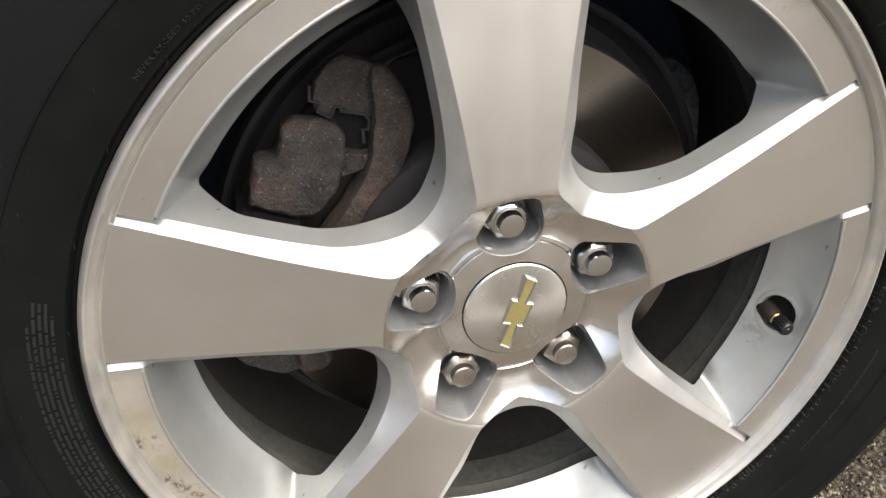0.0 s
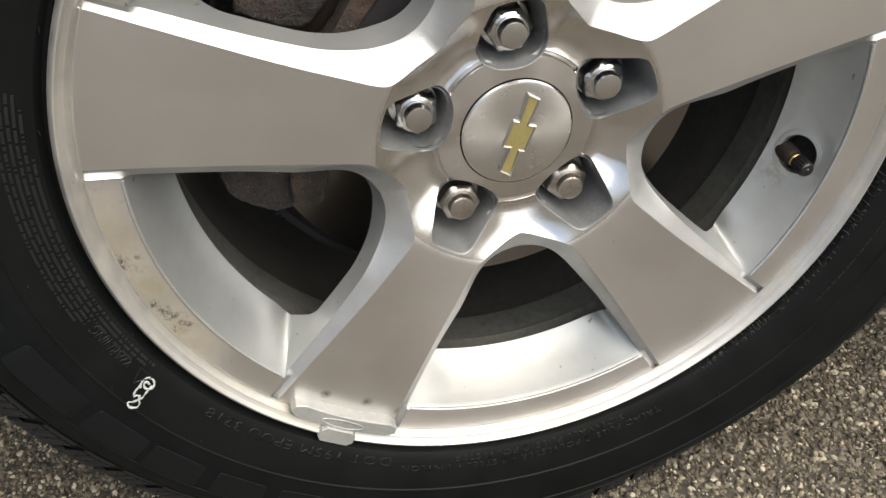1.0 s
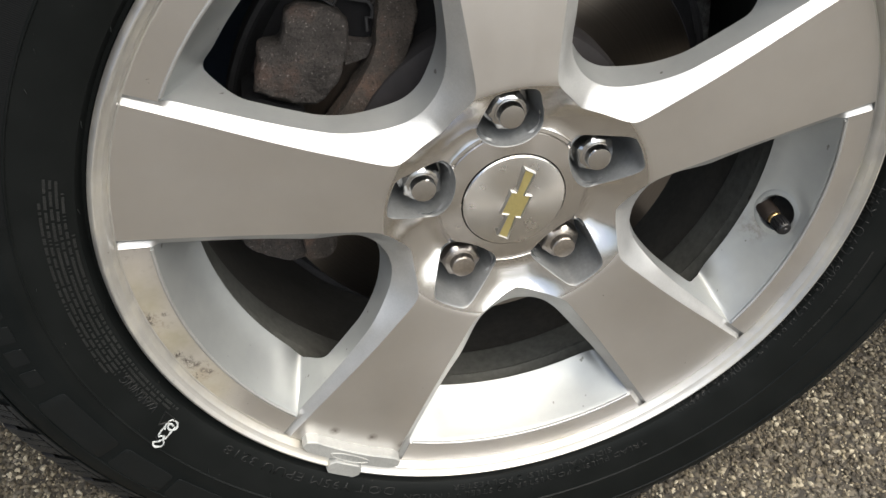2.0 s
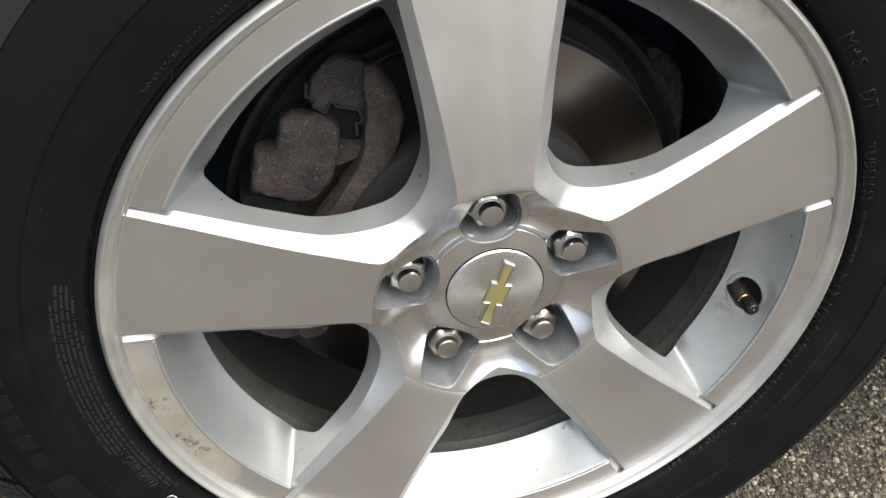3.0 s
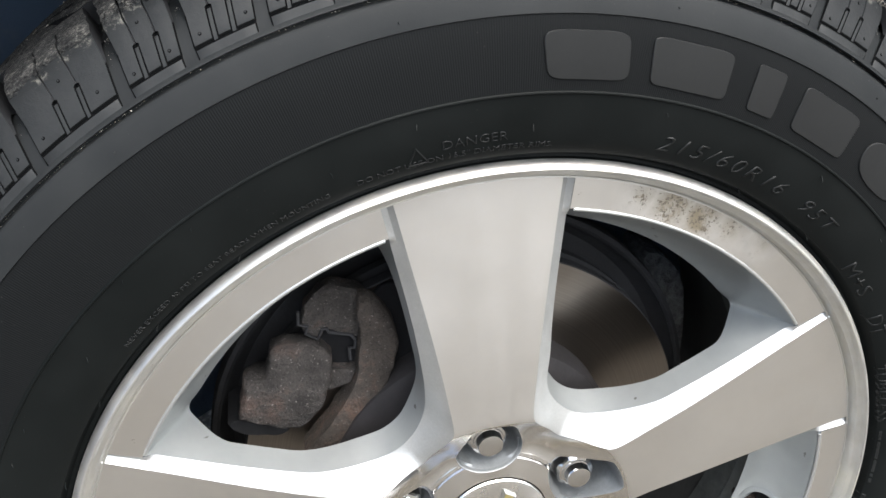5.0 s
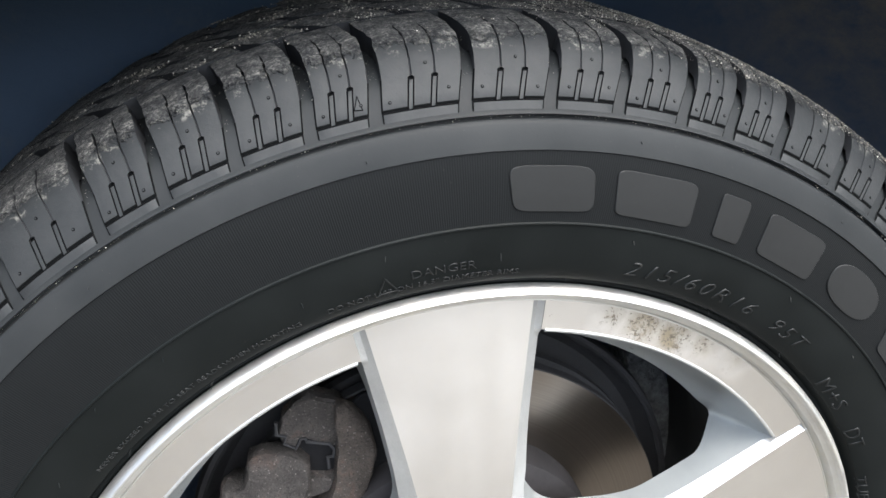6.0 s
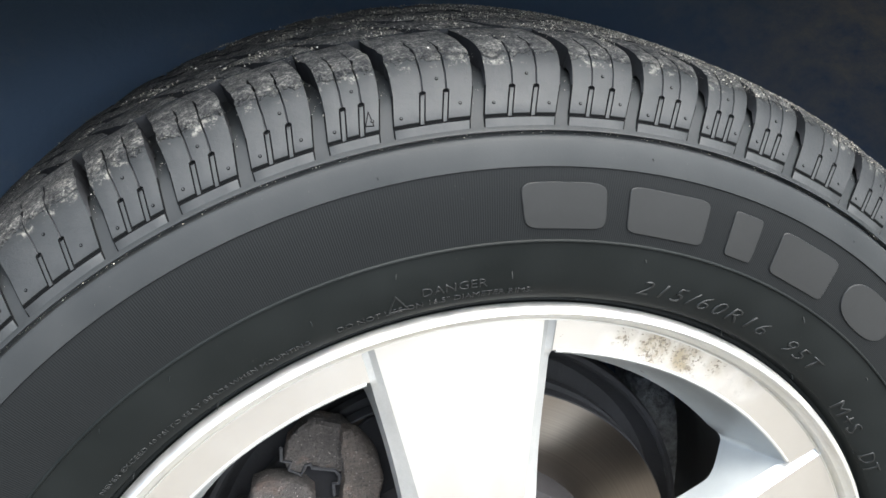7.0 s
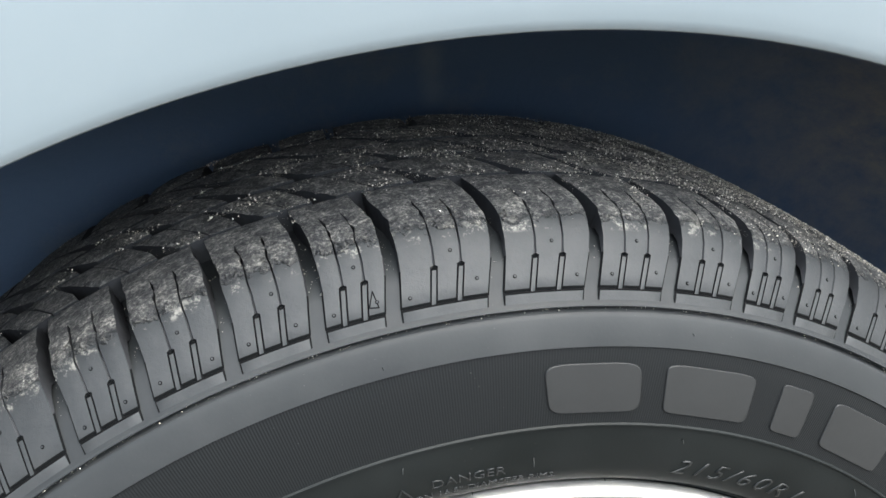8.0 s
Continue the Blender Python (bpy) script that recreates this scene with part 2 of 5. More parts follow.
def cap_metal():
    m = Mat("brushed_cap", (0.84, 0.83, 0.81), 0.26, 1.0)
    m.b.inputs["Anisotropic"].default_value = 0.9
    m.b.inputs["Anisotropic Rotation"].default_value = 0.0
    tan = m.t.nodes.new("ShaderNodeTangent")
    tan.direction_type, tan.axis = "RADIAL", "Y"
    m.to("Tangent", tan.outputs[0])
    m.to("Roughness", m.math("ADD", 0.2, m.math("MULTIPLY", m.noise(80.0), 0.12)))
    return m.m


def rotor_metal():
    m = Mat("rotor_steel", (0.42, 0.39, 0.36), 0.30, 1.0)
    r, ang = m.polar()
    n = m.node("ShaderNodeTexNoise", Scale=1.0, Detail=3.0)
    comb = m.t.nodes.new("ShaderNodeCombineXYZ")
    m.link(m.math("MULTIPLY", r, 900.0), comb.inputs[0])
    m.link(comb.outputs[0], n.inputs["Vector"])
    m.to("Base Color", m.ramp(n.outputs["Fac"], [(0.35, (0.195, 0.172, 0.150)), (0.65, (0.23, 0.204, 0.18))]))
    m.bump(n.outputs["Fac"], 0.03, 0.0003)
    m.b.inputs["Anisotropic"].default_value = 0.15
    m.b.inputs["Anisotropic Rotation"].default_value = 0.25
    tan = m.t.nodes.new("ShaderNodeTangent")
    tan.direction_type, tan.axis = "RADIAL", "Y"
    m.to("Tangent", tan.outputs[0])
    return m.m


def stone_mat():
    """Pebbles of many greys, buffs and browns, a tint for each stone."""
    m = Mat("aggregate", (0.3, 0.27, 0.22), 0.75)
    g = m.t.nodes.new("ShaderNodeNewGeometry").outputs["Random Per Island"]
    tint = m.ramp(g, [(0.0, (0.014, 0.011, 0.007)), (0.22, (0.052, 0.042, 0.027)), (0.45, (0.135, 0.112, 0.074)), (0.66, (0.090, 0.080, 0.060)), (0.86, (0.27, 0.235, 0.162)), (1.0, (0.46, 0.42, 0.32))])
    m.to("Base Color", m.mix(m.math("MULTIPLY", m.noise(260.0), 0.35), tint, (0.092, 0.081, 0.063)))
    m.bump(m.noise(500.0), 0.3, 0.0006)
    return m.m


def grit_mat():
    """Sand grains: most dull brown-grey, some pale, a few nearly white."""
    m = Mat("grit", (0.2, 0.18, 0.15), 0.8)
    g = m.t.nodes.new("ShaderNodeNewGeometry").outputs["Random Per Island"]
    m.to("Base Color", m.ramp(g, [(0.0, (0.030, 0.028, 0.026)), (0.40, (0.115, 0.105, 0.088)), (0.75, (0.26, 0.24, 0.20)), (0.92, (0.44, 0.41, 0.35)), (1.0, (0.56, 0.535, 0.48))]))
    return m.m


def ground_mat():
    m = Mat("asphalt", (0.046, 0.041, 0.032), 0.85)
    v = m.node("ShaderNodeTexVoronoi", Scale=170.0)
    m.link(m.tc, v.inputs["Vector"])
    sep = m.t.nodes.new("ShaderNodeSeparateColor")
    m.link(v.outputs["Color"], sep.inputs[0])
    chips = m.ramp(sep.outputs[0], [(0.0, (0.040, 0.035, 0.027)), (0.45, (0.090, 0.079, 0.060)), (0.8, (0.150, 0.134, 0.105)), (1.0, (0.21, 0.19, 0.155))])
    m.to("Base Color", m.mix(m.ramp(v.outputs["Distance"], [(0.30, 0.0), (0.62, 1.0)]), chips, (0.037, 0.033, 0.027)))
    m.bump(m.math("SUBTRACT", 1.0, v.outputs["Distance"]), 0.6, 0.003)
    m.bump(m.noise(6.0), 0.2, 0.01)
    return m.m


def paint_mat():
    """Pale blue-white car paint under clear coat."""
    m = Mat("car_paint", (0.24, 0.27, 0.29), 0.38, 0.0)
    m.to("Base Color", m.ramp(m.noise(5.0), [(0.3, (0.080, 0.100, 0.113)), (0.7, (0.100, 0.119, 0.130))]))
    m.to("Roughness", m.math("ADD", 0.30, m.math("MULTIPLY", m.noise(30.0), 0.12)))
    m.b.inputs["Coat Weight"].default_value = 0.8
    m.b.inputs["Coat Roughness"].default_value = 0.06
    m.bump(m.noise(700.0, 2.0), 0.05, 0.0003)
    return m.m


def flange_metal():
    """Bright flange with patches of yellowed coat, small chips and a little grime."""
    m = Mat("polished_flange", (0.63, 0.623, 0.607), 0.36, 1.0)
    tone = m.ramp(m.noise(60.0, 3.0), [(0.3, (0.525, 0.518, 0.498)), (0.7, (0.61, 0.603, 0.582))])
    yellow = m.ramp(m.noise(24.0, 5.0, 0.6), [(0.46, 0.0), (0.66, 1.0)])
    chips = m.ramp(m.noise(330.0, 3.0), [(0.72, 0.0), (0.75, 1.0)])
    tone = m.mix(m.math("MULTIPLY", yellow, 0.65), tone, (0.455, 0.428, 0.345))
    m.to("Base Color", m.mix(m.math("MULTIPLY", chips, 0.6), tone, (0.19, 0.165, 0.13)))
    m.to("Metallic", m.math("SUBTRACT", 0.92, m.math("MULTIPLY", yellow, 0.3)))
    m.to("Roughness", m.math("ADD", 0.38, m.math("MULTIPLY", m.noise(250.0), 0.16)))
    m.bump(m.noise(500.0), 0.1, 0.0003)
    return m.m


def liner_mat():
    m = Mat("arch_liner", (0.012, 0.014, 0.018), 0.7)
    mud = m.ramp(m.noise(16.0, 8.0, 0.75), [(0.52, (0.050, 0.080, 0.132)), (0.72, (0.080, 0.098, 0.126))])
    splash = m.math("MULTIPLY", m.near((0.310, 0.150, 0.290), 0.03, 0.165), m.ramp(m.noise(38.0, 8.0, 0.75), [(0.34, 0.0), (0.64, 1.0)]))
    mud = m.mix(splash, mud, (0.165, 0.152, 0.140))
    for x, y, z in ((0.035, 0.234, 0.360), (0.036, 0.238, 0.350), (0.037, 0.242, 0.340), (0.038, 0.245, 0.330)):
        mud = m.mix(m.math("MULTIPLY", m.near((x, y, z), 0.001, 0.011), 0.5), mud, (0.13, 0.15, 0.165))
    m.to("Base Color", mud)
    m.bump(m.noise(160.0, 5.0), 0.4, 0.002)
    return m.m


M_FACE, M_PAINT, M_SIDE, M_TREAD = machined(), painted_silver(), sidewall_rubber(), tread_rubber()
M_CAP, M_ROTOR, M_STONE, M_GROUND, M_CAR, M_LINER = cap_metal(), rotor_metal(), stone_mat(), ground_mat(), paint_mat(), liner_mat()
M_LETTER = plain("lettering_rubber", (0.0088, 0.0095, 0.0095), 0.48, 0, 700.0, 0.15, 0.1, 0.0002, gloss=0.21)
M_PRINT = plain("small_print_rubber", (0.0145, 0.0152, 0.0148), 0.5, 0, 700.0, 0.35, 0.1, 0.0002, gloss=0.3)
M_BRAND = plain("raised_letter_rubber", (0.0115, 0.0120, 0.0122), 0.54, 0, 700.0, 0.12, 0.1, 0.0002, gloss=0.22)
M_BLACK_RUBBER = plain("smooth_black_rubber", (0.0052, 0.0064, 0.0068), 0.5, 0, 700.0, 0.15, 0.1, 0.0002, gloss=0.16)
# Near-black paints the shade lines of narrow cuts and small moulded outlines.
M_CUT = plain("shade_line_rubber", (0.0022, 0.0024, 0.0026), 0.8, 0, 300.0, 0.2, 0.1, 0.0002, gloss=0.05)
# Groove rubber, its colour darkened to stand for shade in the grooves.
M_GROOVE = plain("shaded_groove_rubber", (0.016, 0.0165, 0.018), 0.7, 0, 300.0, 0.3, 0.2, 0.0004, gloss=0.15)
M_CHROME = plain("chrome_nut", (0.66, 0.65, 0.64), 0.14, 1.0, 500.0, 0.06, 0.03, 0.0002)
M_RUSTY = plain("worn_nut", (0.50, 0.46, 0.42), 0.32, 1.0, 600.0, 0.25, 0.2, 0.0003)
M_LIP = flange_metal()
# Silver paint darkened to put the shade of the nut pockets into it.
M_POCKET = plain("shaded_pocket_paint", (0.19, 0.198, 0.202), 0.42, 0.5, 500.0, 0.2, 0.15, 0.0004)
M_GOLD = plain("gold_emblem", (0.62, 0.54, 0.24), 0.38, 0.85, 900.0, 0.12, 0.5, 0.0003)
M_CHROME_TRIM = plain("emblem_trim", (0.42, 0.412, 0.39), 0.40, 1.0, 500.0, 0.06, 0.03, 0.0002)
M_IRON = cast_metal("cast_iron", (0.060, 0.053, 0.049), 0)
M_IRON_RUST = cast_metal("rusty_iron", (0.080, 0.066, 0.056), 9)
M_STEEL_DARK = plain("dark_steel", (0.020, 0.020, 0.022), 0.75, 0.1, 300.0, 0.3, 0.4, 0.001)
M_BLACK = plain("black_plastic", (0.008, 0.008, 0.009), 0.42, 0, 500.0, 0.2, 0.1, 0.0003)
# For the brake pad and for the added plate that darkens the disc.
M_PAD_SHADE = plain("pad_and_shade_black", (0.009, 0.009, 0.010), 0.85, 0, 500.0, 0.2, 0.3, 0.0006, gloss=0.15)
M_BRASS = plain("old_brass", (0.46, 0.33, 0.16), 0.4, 1.0, 500.0, 0.25, 0.3, 0.0004)
M_KNUCKLE = plain("cast_knuckle", (0.115, 0.118, 0.118), 0.85, 0.1, 260.0, 0.75, 1.0, 0.003, coarse=120.0)
M_STEM = plain("aged_valve_rubber", (0.022, 0.0165, 0.0135), 0.6, 0, 500.0, 0.25, 0.15, 0.0003, gloss=0.3)
M_ZINC = plain("zinc_weight", (0.29, 0.295, 0.285), 0.5, 0.25, 300.0, 0.12, 0.5, 0.0008)
M_WHITE = plain("white_marker", (0.36, 0.38, 0.38), 0.7, 0, 500.0, 0.12, 0.2, 0.0003)
M_HAT = plain("rusty_hat", (0.017, 0.015, 0.016), 0.75, 0.2, 260.0, 0.35, 0.4, 0.0006)
M_GRIT = grit_mat()
M_CHAMFER = plain("bevel_silver", (0.45, 0.453, 0.449), 0.48, 0.85, 1100.0, 0.10, 0.25, 0.0004, coarse=45.0)
M_BAND = plain("grey_barrel_band", (0.10, 0.102, 0.094), 0.55, 0.3, 200.0, 0.35, 0.2, 0.0005)
M_BARREL = plain("brake_dusted_barrel", (0.042, 0.040, 0.036), 0.6, 0.3, 200.0, 0.35, 0.2, 0.0005)

# ---------------------------------------------------------------- building helpers
HUB_Z, LEAN_DEG, SPOKE0 = 0.322, 0.39, -0.65


def thing(name, label, category, m=None, **kw):
    ob = tagged(new(name), label, category, **kw)
    ob.empty_display_size = 0.05
    if m is not None:
        ob.matrix_world = m
    return ob


def mesh_of(name, verts, faces, mat, smooth=None):
    me = bpy.data.meshes.new(name)
    me.from_pydata([tuple(v) for v in verts], [], faces)
    me.materials.append(mat)
    if smooth is not None:
        me.shade_smooth()
        me.set_sharp_from_angle(angle=radians(smooth))
    me.update()
    return me


def part(name, me, parent, label="", m=None, kind=""):
    ob = new(name, me)
    ob.parent = parent
    if m is not None:
        ob.matrix_basis = m
    return tagged(ob, label, kind=kind)


def flip_fix(me):
    bm = bmesh.new()
    bm.from_mesh(me)
    bmesh.ops.remove_doubles(bm, verts=bm.verts, dist=1e-6)
    bmesh.ops.recalc_face_normals(bm, faces=bm.faces)
    bm.to_mesh(me)
    bm.free()
    return me


def lathe(name, profile, mat, n=160, smooth=35, a0=0.0, a1=360.0, closed=False):
    """Turn a profile of (R, y) round the y axis."""
    full = abs(a1 - a0) >= 359.9
    cols = n if full else n + 1
    V, F = [], []
    for i in range(cols):
        a = radians(a0 + (a1 - a0) * i / n)
        V += [(R * math.sin(a), y, R * math.cos(a)) for R, y in profile]
    k = len(profile)
    for i in range(n):
        j = (i + 1) % cols
        for q in range(k if closed else k - 1):
            q2 = (q + 1) % k
            F.append((i * k + q, i * k + q2, j * k + q2, j * k + q))
    return flip_smooth(mesh_of(name, V, F, mat), smooth)


def flip_smooth(me, smooth):
    flip_fix(me)
    me.shade_smooth()
    me.set_sharp_from_angle(angle=radians(smooth))
    return me


def prism(name, outline, y0, y1, mat, bevel=0.0, segments=2, smooth=35):
    """An outline in x, z, extruded from y0 to y1 with rounded edges."""
    bm = bmesh.new()
    lo = [bm.verts.new((x, y0, z)) for x, z in outline]
    f = bm.faces.new(lo)
    r = bmesh.ops.extrude_face_region(bm, geom=[f])
    for v in r["geom"]:
        if isinstance(v, bmesh.types.BMVert):
            v.co.y = y1
    bmesh.ops.recalc_face_normals(bm, faces=bm.faces)
    if bevel:
        bmesh.ops.bevel(bm, geom=bm.edges[:], offset=bevel, segments=segments, affect="EDGES", profile=0.5)
    me = bpy.data.meshes.new(name)
    bm.to_mesh(me)
    bm.free()
    me.materials.append(mat)
    me.shade_smooth()
    me.set_sharp_from_angle(angle=radians(smooth))
    return me


def chaikin(pts, rounds=2, closed=False):
    for _ in range(rounds):
        out = [] if closed else [pts[0]]
        n = len(pts)
        for i in range(n if closed else n - 1):
            p, q = Vector(pts[i]), Vector(pts[(i + 1) % n])
            out += [p * 0.75 + q * 0.25, p * 0.25 + q * 0.75]
        if not closed:
            out.append(pts[-1])
        pts = [Vector(p) for p in out]
    return pts


def resample(pts, n):
    pts = [Vector(p) for p in pts]
    run = [0.0]
    for p, q in zip(pts, pts[1:]):
        run.append(run[-1] + (q - p).length)
    out, k = [], 0
    for i in range(n):
        s = run[-1] * i / (n - 1)
        while k < len(run) - 2 and run[k + 1] < s:
            k += 1
        f = (s - run[k]) / max(run[k + 1] - run[k], 1e-9)
        out.append(pts[k].lerp(pts[k + 1], min(max(f, 0), 1)))
    return out


def sweep(name, path, radius, mat, sides=8, smooth=50):
    """A round bar along a path; radius may be one number or one for each point."""
    path = [Vector(p) for p in path]
    V, F = [], []
    n = len(path)
    for i, p in enumerate(path):
        t = (path[min(i + 1, n - 1)] - path[max(i - 1, 0)]).normalized()
        u = t.cross(Vector((0, 1, 0.05))).normalized()
        w = t.cross(u)
        r = radius[i] if isinstance(radius, (list, tuple)) else radius
        V += [p + (u * math.cos(b) + w * math.sin(b)) * r for b in (2 * math.pi * k / sides for k in range(sides))]
    for i in range(n - 1):
        for k in range(sides):
            k2 = (k + 1) % sides
            F.append((i * sides + k, i * sides + k2, (i + 1) * sides + k2, (i + 1) * sides + k))
    F += [tuple(range(sides))[::-1], tuple((n - 1) * sides + k for k in range(sides))]
    return flip_smooth(mesh_of(name, V, F, mat), smooth)


def merged(name, meshes, mat, smooth=35):
    """One mesh from several mesh datas."""
    bm = bmesh.new()
    for me in meshes:
        bm.from_mesh(me)
        bpy.data.meshes.remove(me)
    me = bpy.data.meshes.new(name)
    bm.to_mesh(me)
    bm.free()
    me.materials.append(mat)
    me.shade_smooth()
    me.set_sharp_from_angle(angle=radians(smooth))
    return me


# ---------------------------------------------------------------- ground
S = 400.0
ground = new("ground", mesh_of("ground", [(-S, -S, 0), (S, -S, 0), (S, S, 0), (-S, S, 0)], [(0, 1, 2, 3)], M_GROUND))
tagged(ground, "weathered beige-grey asphalt with exposed small stones", "ground", kind="structure")


def pebbles(count, x0, x1, y0, y1, seed):
    """Small worn stones set half into the ground."""
    rnd = np.random.RandomState(seed)
    base = bmesh.new()
    bmesh.ops.create_icosphere(base, subdivisions=1, radius=1.0)
    bv = np.array([v.co[:] for v in base.verts])
    bf = np.array([[v.index for v in f.verts] for f in base.faces])
    base.free()
    k = len(bv)
    pos = np.stack([rnd.uniform(x0, x1, count), rnd.uniform(y0, y1, count)], 1)
    size = 0.0010 + 0.0024 * rnd.rand(count) ** 2.6
    V = np.empty((count, k, 3))
    for i in range(count):
        q = Euler(rnd.uniform(0, 6.28, 3)).to_matrix()
        jit = bv * (1 + 0.22 * rnd.randn(k, 1))
        p = (jit * [1.0, 0.75, 0.62]) @ np.array(q) * size[i]
        p[:, 2] *= 0.85
        V[i] = p + [pos[i, 0], pos[i, 1], size[i] * rnd.uniform(0.0, 0.55)]
    F = (bf[None] + (np.arange(count) * k)[:, None, None]).reshape(-1, 3)
    me = bpy.data.meshes.new("aggregate")
    me.from_pydata(V.reshape(-1, 3).tolist(), [], F.tolist())
    me.materials.append(M_STONE)
    me.update()
    return me


stones = new("loose_aggregate", pebbles(92000, -0.60, 0.68, -0.10, 0.41, 3))
tagged(stones, "small buff, grey and brown stones bedded in the asphalt", "gravel", kind="stuff")

# ---------------------------------------------------------------- wheel
wheel = thing("wheel", "five-spoke machined aluminium car wheel with a black all-season tyre on asphalt", "wheel", pose(0, 0, HUB_Z, 0, LEAN_DEG, 0))


def spoke_xy(r, d, k=0):
    """A point at r along spoke k and d to its clockwise side, as x, z."""
    a = radians(72 * k + SPOKE0)
    return Vector((r * math.sin(a) + d * math.cos(a), r * math.cos(a) - d * math.sin(a)))


def polar_xy(R, deg):
    a = radians(deg + SPOKE0)
    return Vector((R * math.sin(a), R * math.cos(a)))


def step(a, b, v):
    t = min(max((v - a) / (b - a), 0), 1)
    return t * t * (3 - 2 * t)


R_RING, R_EDGE, R_IN = 0.2105, 0.1955, 0.0303
N_SIDE, N_ARC = 46, 44


def upper_half():
    """Clockwise side of spoke 0, from the end of its chamfer on the ring to the middle of the window's inner end."""
    ctl = [(0.2085, 0.0444), (0.1955, 0.0424), (0.17, 0.0388), (0.15, 0.0360), (0.13, 0.0338), (0.11, 0.0325), (0.098, 0.0321), (0.088, 0.0323), (0.0795, 0.0338)]
    pts = [spoke_xy(r, d) for r, d in ctl] + [polar_xy(0.0805, 28), polar_xy(0.0782, 33), polar_xy(0.0778, 36)]
    return resample(chaikin(pts, 3), 4 * N_SIDE)


HALF = upper_half()
LOW_START = next(i for i, p in enumerate(HALF) if p.length < R_EDGE)


def mirror(p):
    """Mirror in the line through the middle of the window beside spoke 0."""
    a = radians(36 + SPOKE0)
    ax = Vector((math.sin(a), math.cos(a)))
    return ax * (2 * p.dot(ax)) - p


def turn(p, k):
    a = radians(72 * k)
    return Vector((p.x * math.cos(a) + p.y * math.sin(a), -p.x * math.sin(a) + p.y * math.cos(a)))


def window_edge(k):
    """The closed edge of window k at the face: arc, side, inner end, side."""
    side = resample(HALF[LOW_START:], N_SIDE)
    a_c = math.degrees(math.atan2(side[0].x, side[0].y)) - SPOKE0
    arc = [polar_xy(R_EDGE, 36 + (a_c - 36) * i / N_ARC) for i in range(N_ARC)]
    half = arc + side
    other = [mirror(p) for p in half[1:-1]][::-1]
    return [turn(p, k) for p in half + other]


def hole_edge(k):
    """The back edge of the opening of window k, with its depth, shaped to fit the camera's view."""
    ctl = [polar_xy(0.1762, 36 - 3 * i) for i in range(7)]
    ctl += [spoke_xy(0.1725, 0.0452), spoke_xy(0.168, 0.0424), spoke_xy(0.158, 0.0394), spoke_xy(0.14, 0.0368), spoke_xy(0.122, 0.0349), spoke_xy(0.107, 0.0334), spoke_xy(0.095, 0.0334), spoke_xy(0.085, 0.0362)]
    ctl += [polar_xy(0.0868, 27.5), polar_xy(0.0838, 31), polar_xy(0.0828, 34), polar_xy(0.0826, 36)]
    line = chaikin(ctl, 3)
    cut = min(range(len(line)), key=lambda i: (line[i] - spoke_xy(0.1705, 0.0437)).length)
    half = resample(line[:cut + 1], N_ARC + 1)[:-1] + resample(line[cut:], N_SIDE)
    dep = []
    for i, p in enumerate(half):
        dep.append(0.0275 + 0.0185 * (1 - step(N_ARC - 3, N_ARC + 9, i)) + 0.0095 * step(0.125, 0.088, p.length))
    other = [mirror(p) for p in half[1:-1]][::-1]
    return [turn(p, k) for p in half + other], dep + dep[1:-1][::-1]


def top_half():
    """The edge of the machined face along the clockwise side of spoke 0, from the ring to the middle of the window's inner end."""
    ctl = [(0.2085, 0.0386), (0.19, 0.0357), (0.17, 0.0326), (0.15, 0.0295), (0.13, 0.0266), (0.11, 0.0240), (0.095, 0.0224), (0.084, 0.0211), (0.0765, 0.0208), (0.0735, 0.0216)]
    pts = [spoke_xy(r, d) for r, d in ctl] + [polar_xy(0.0722, 20.5), polar_xy(0.0690, 25.5), polar_xy(0.0658, 31), polar_xy(0.0642, 36)]
    return resample(chaikin(pts, 3), 4 * N_SIDE)


TOP_HALF = top_half()


def hub_height(R, a=0.0):
    """Depth of the face: flat spokes, a cone down to the hub, and a dip between the spokes; a is the angle from the spoke."""
    d = 0.0762 - R
    y = 0.0062 + 0.0024 * step(0.11, 0.212, R) + 0.445 * 0.5 * (d + math.sqrt(d * d + 0.0014 ** 2))
    y = min(y, 0.0198)
    dip = 0.0052 * step(7, 29, a) * step(0.042, 0.052, R) * step(0.082, 0.060, R)
    if R < 0.0433:
        y -= 0.0026 * step(0.0433, 0.034, R)
    if 0.0421 < R < 0.0443:
        y += 0.0015
    return y + dip


def ring_height(R):
    return 0.0086 + 0.0007 * step(0.2095, R_EDGE, R)


def spoke_height(x, z):
    R = math.hypot(x, z)
    y = hub_height(R, abs((math.degrees(math.atan2(x, z)) - SPOKE0 + 36) % 72 - 36))
    return y + (0.0086 - y) * step(0.2062, R_RING, R)


def foot_height(R):
    """Depth of the foot of the chamfer along a spoke's side."""
    y = 0.0130 + 0.0088 * step(0.118, 0.080, R)
    return y + (ring_height(R) + 0.0004 - y) * step(0.190, 0.1955, R)


def chamfer(k):
    """Foot and top lines of the chamfer round window k, from the ring round the inner end back to the ring."""
    foot = HALF + [mirror(p) for p in HALF[:-1]][::-1]
    top = TOP_HALF + [mirror(p) for p in TOP_HALF[:-1]][::-1]
    foot, top = resample(foot, 181), resample(top, 181)
    return [turn(p, k) for p in foot], [turn(p, k) for p in top]


CHAMFERS = [chamfer(k) for k in range(5)]


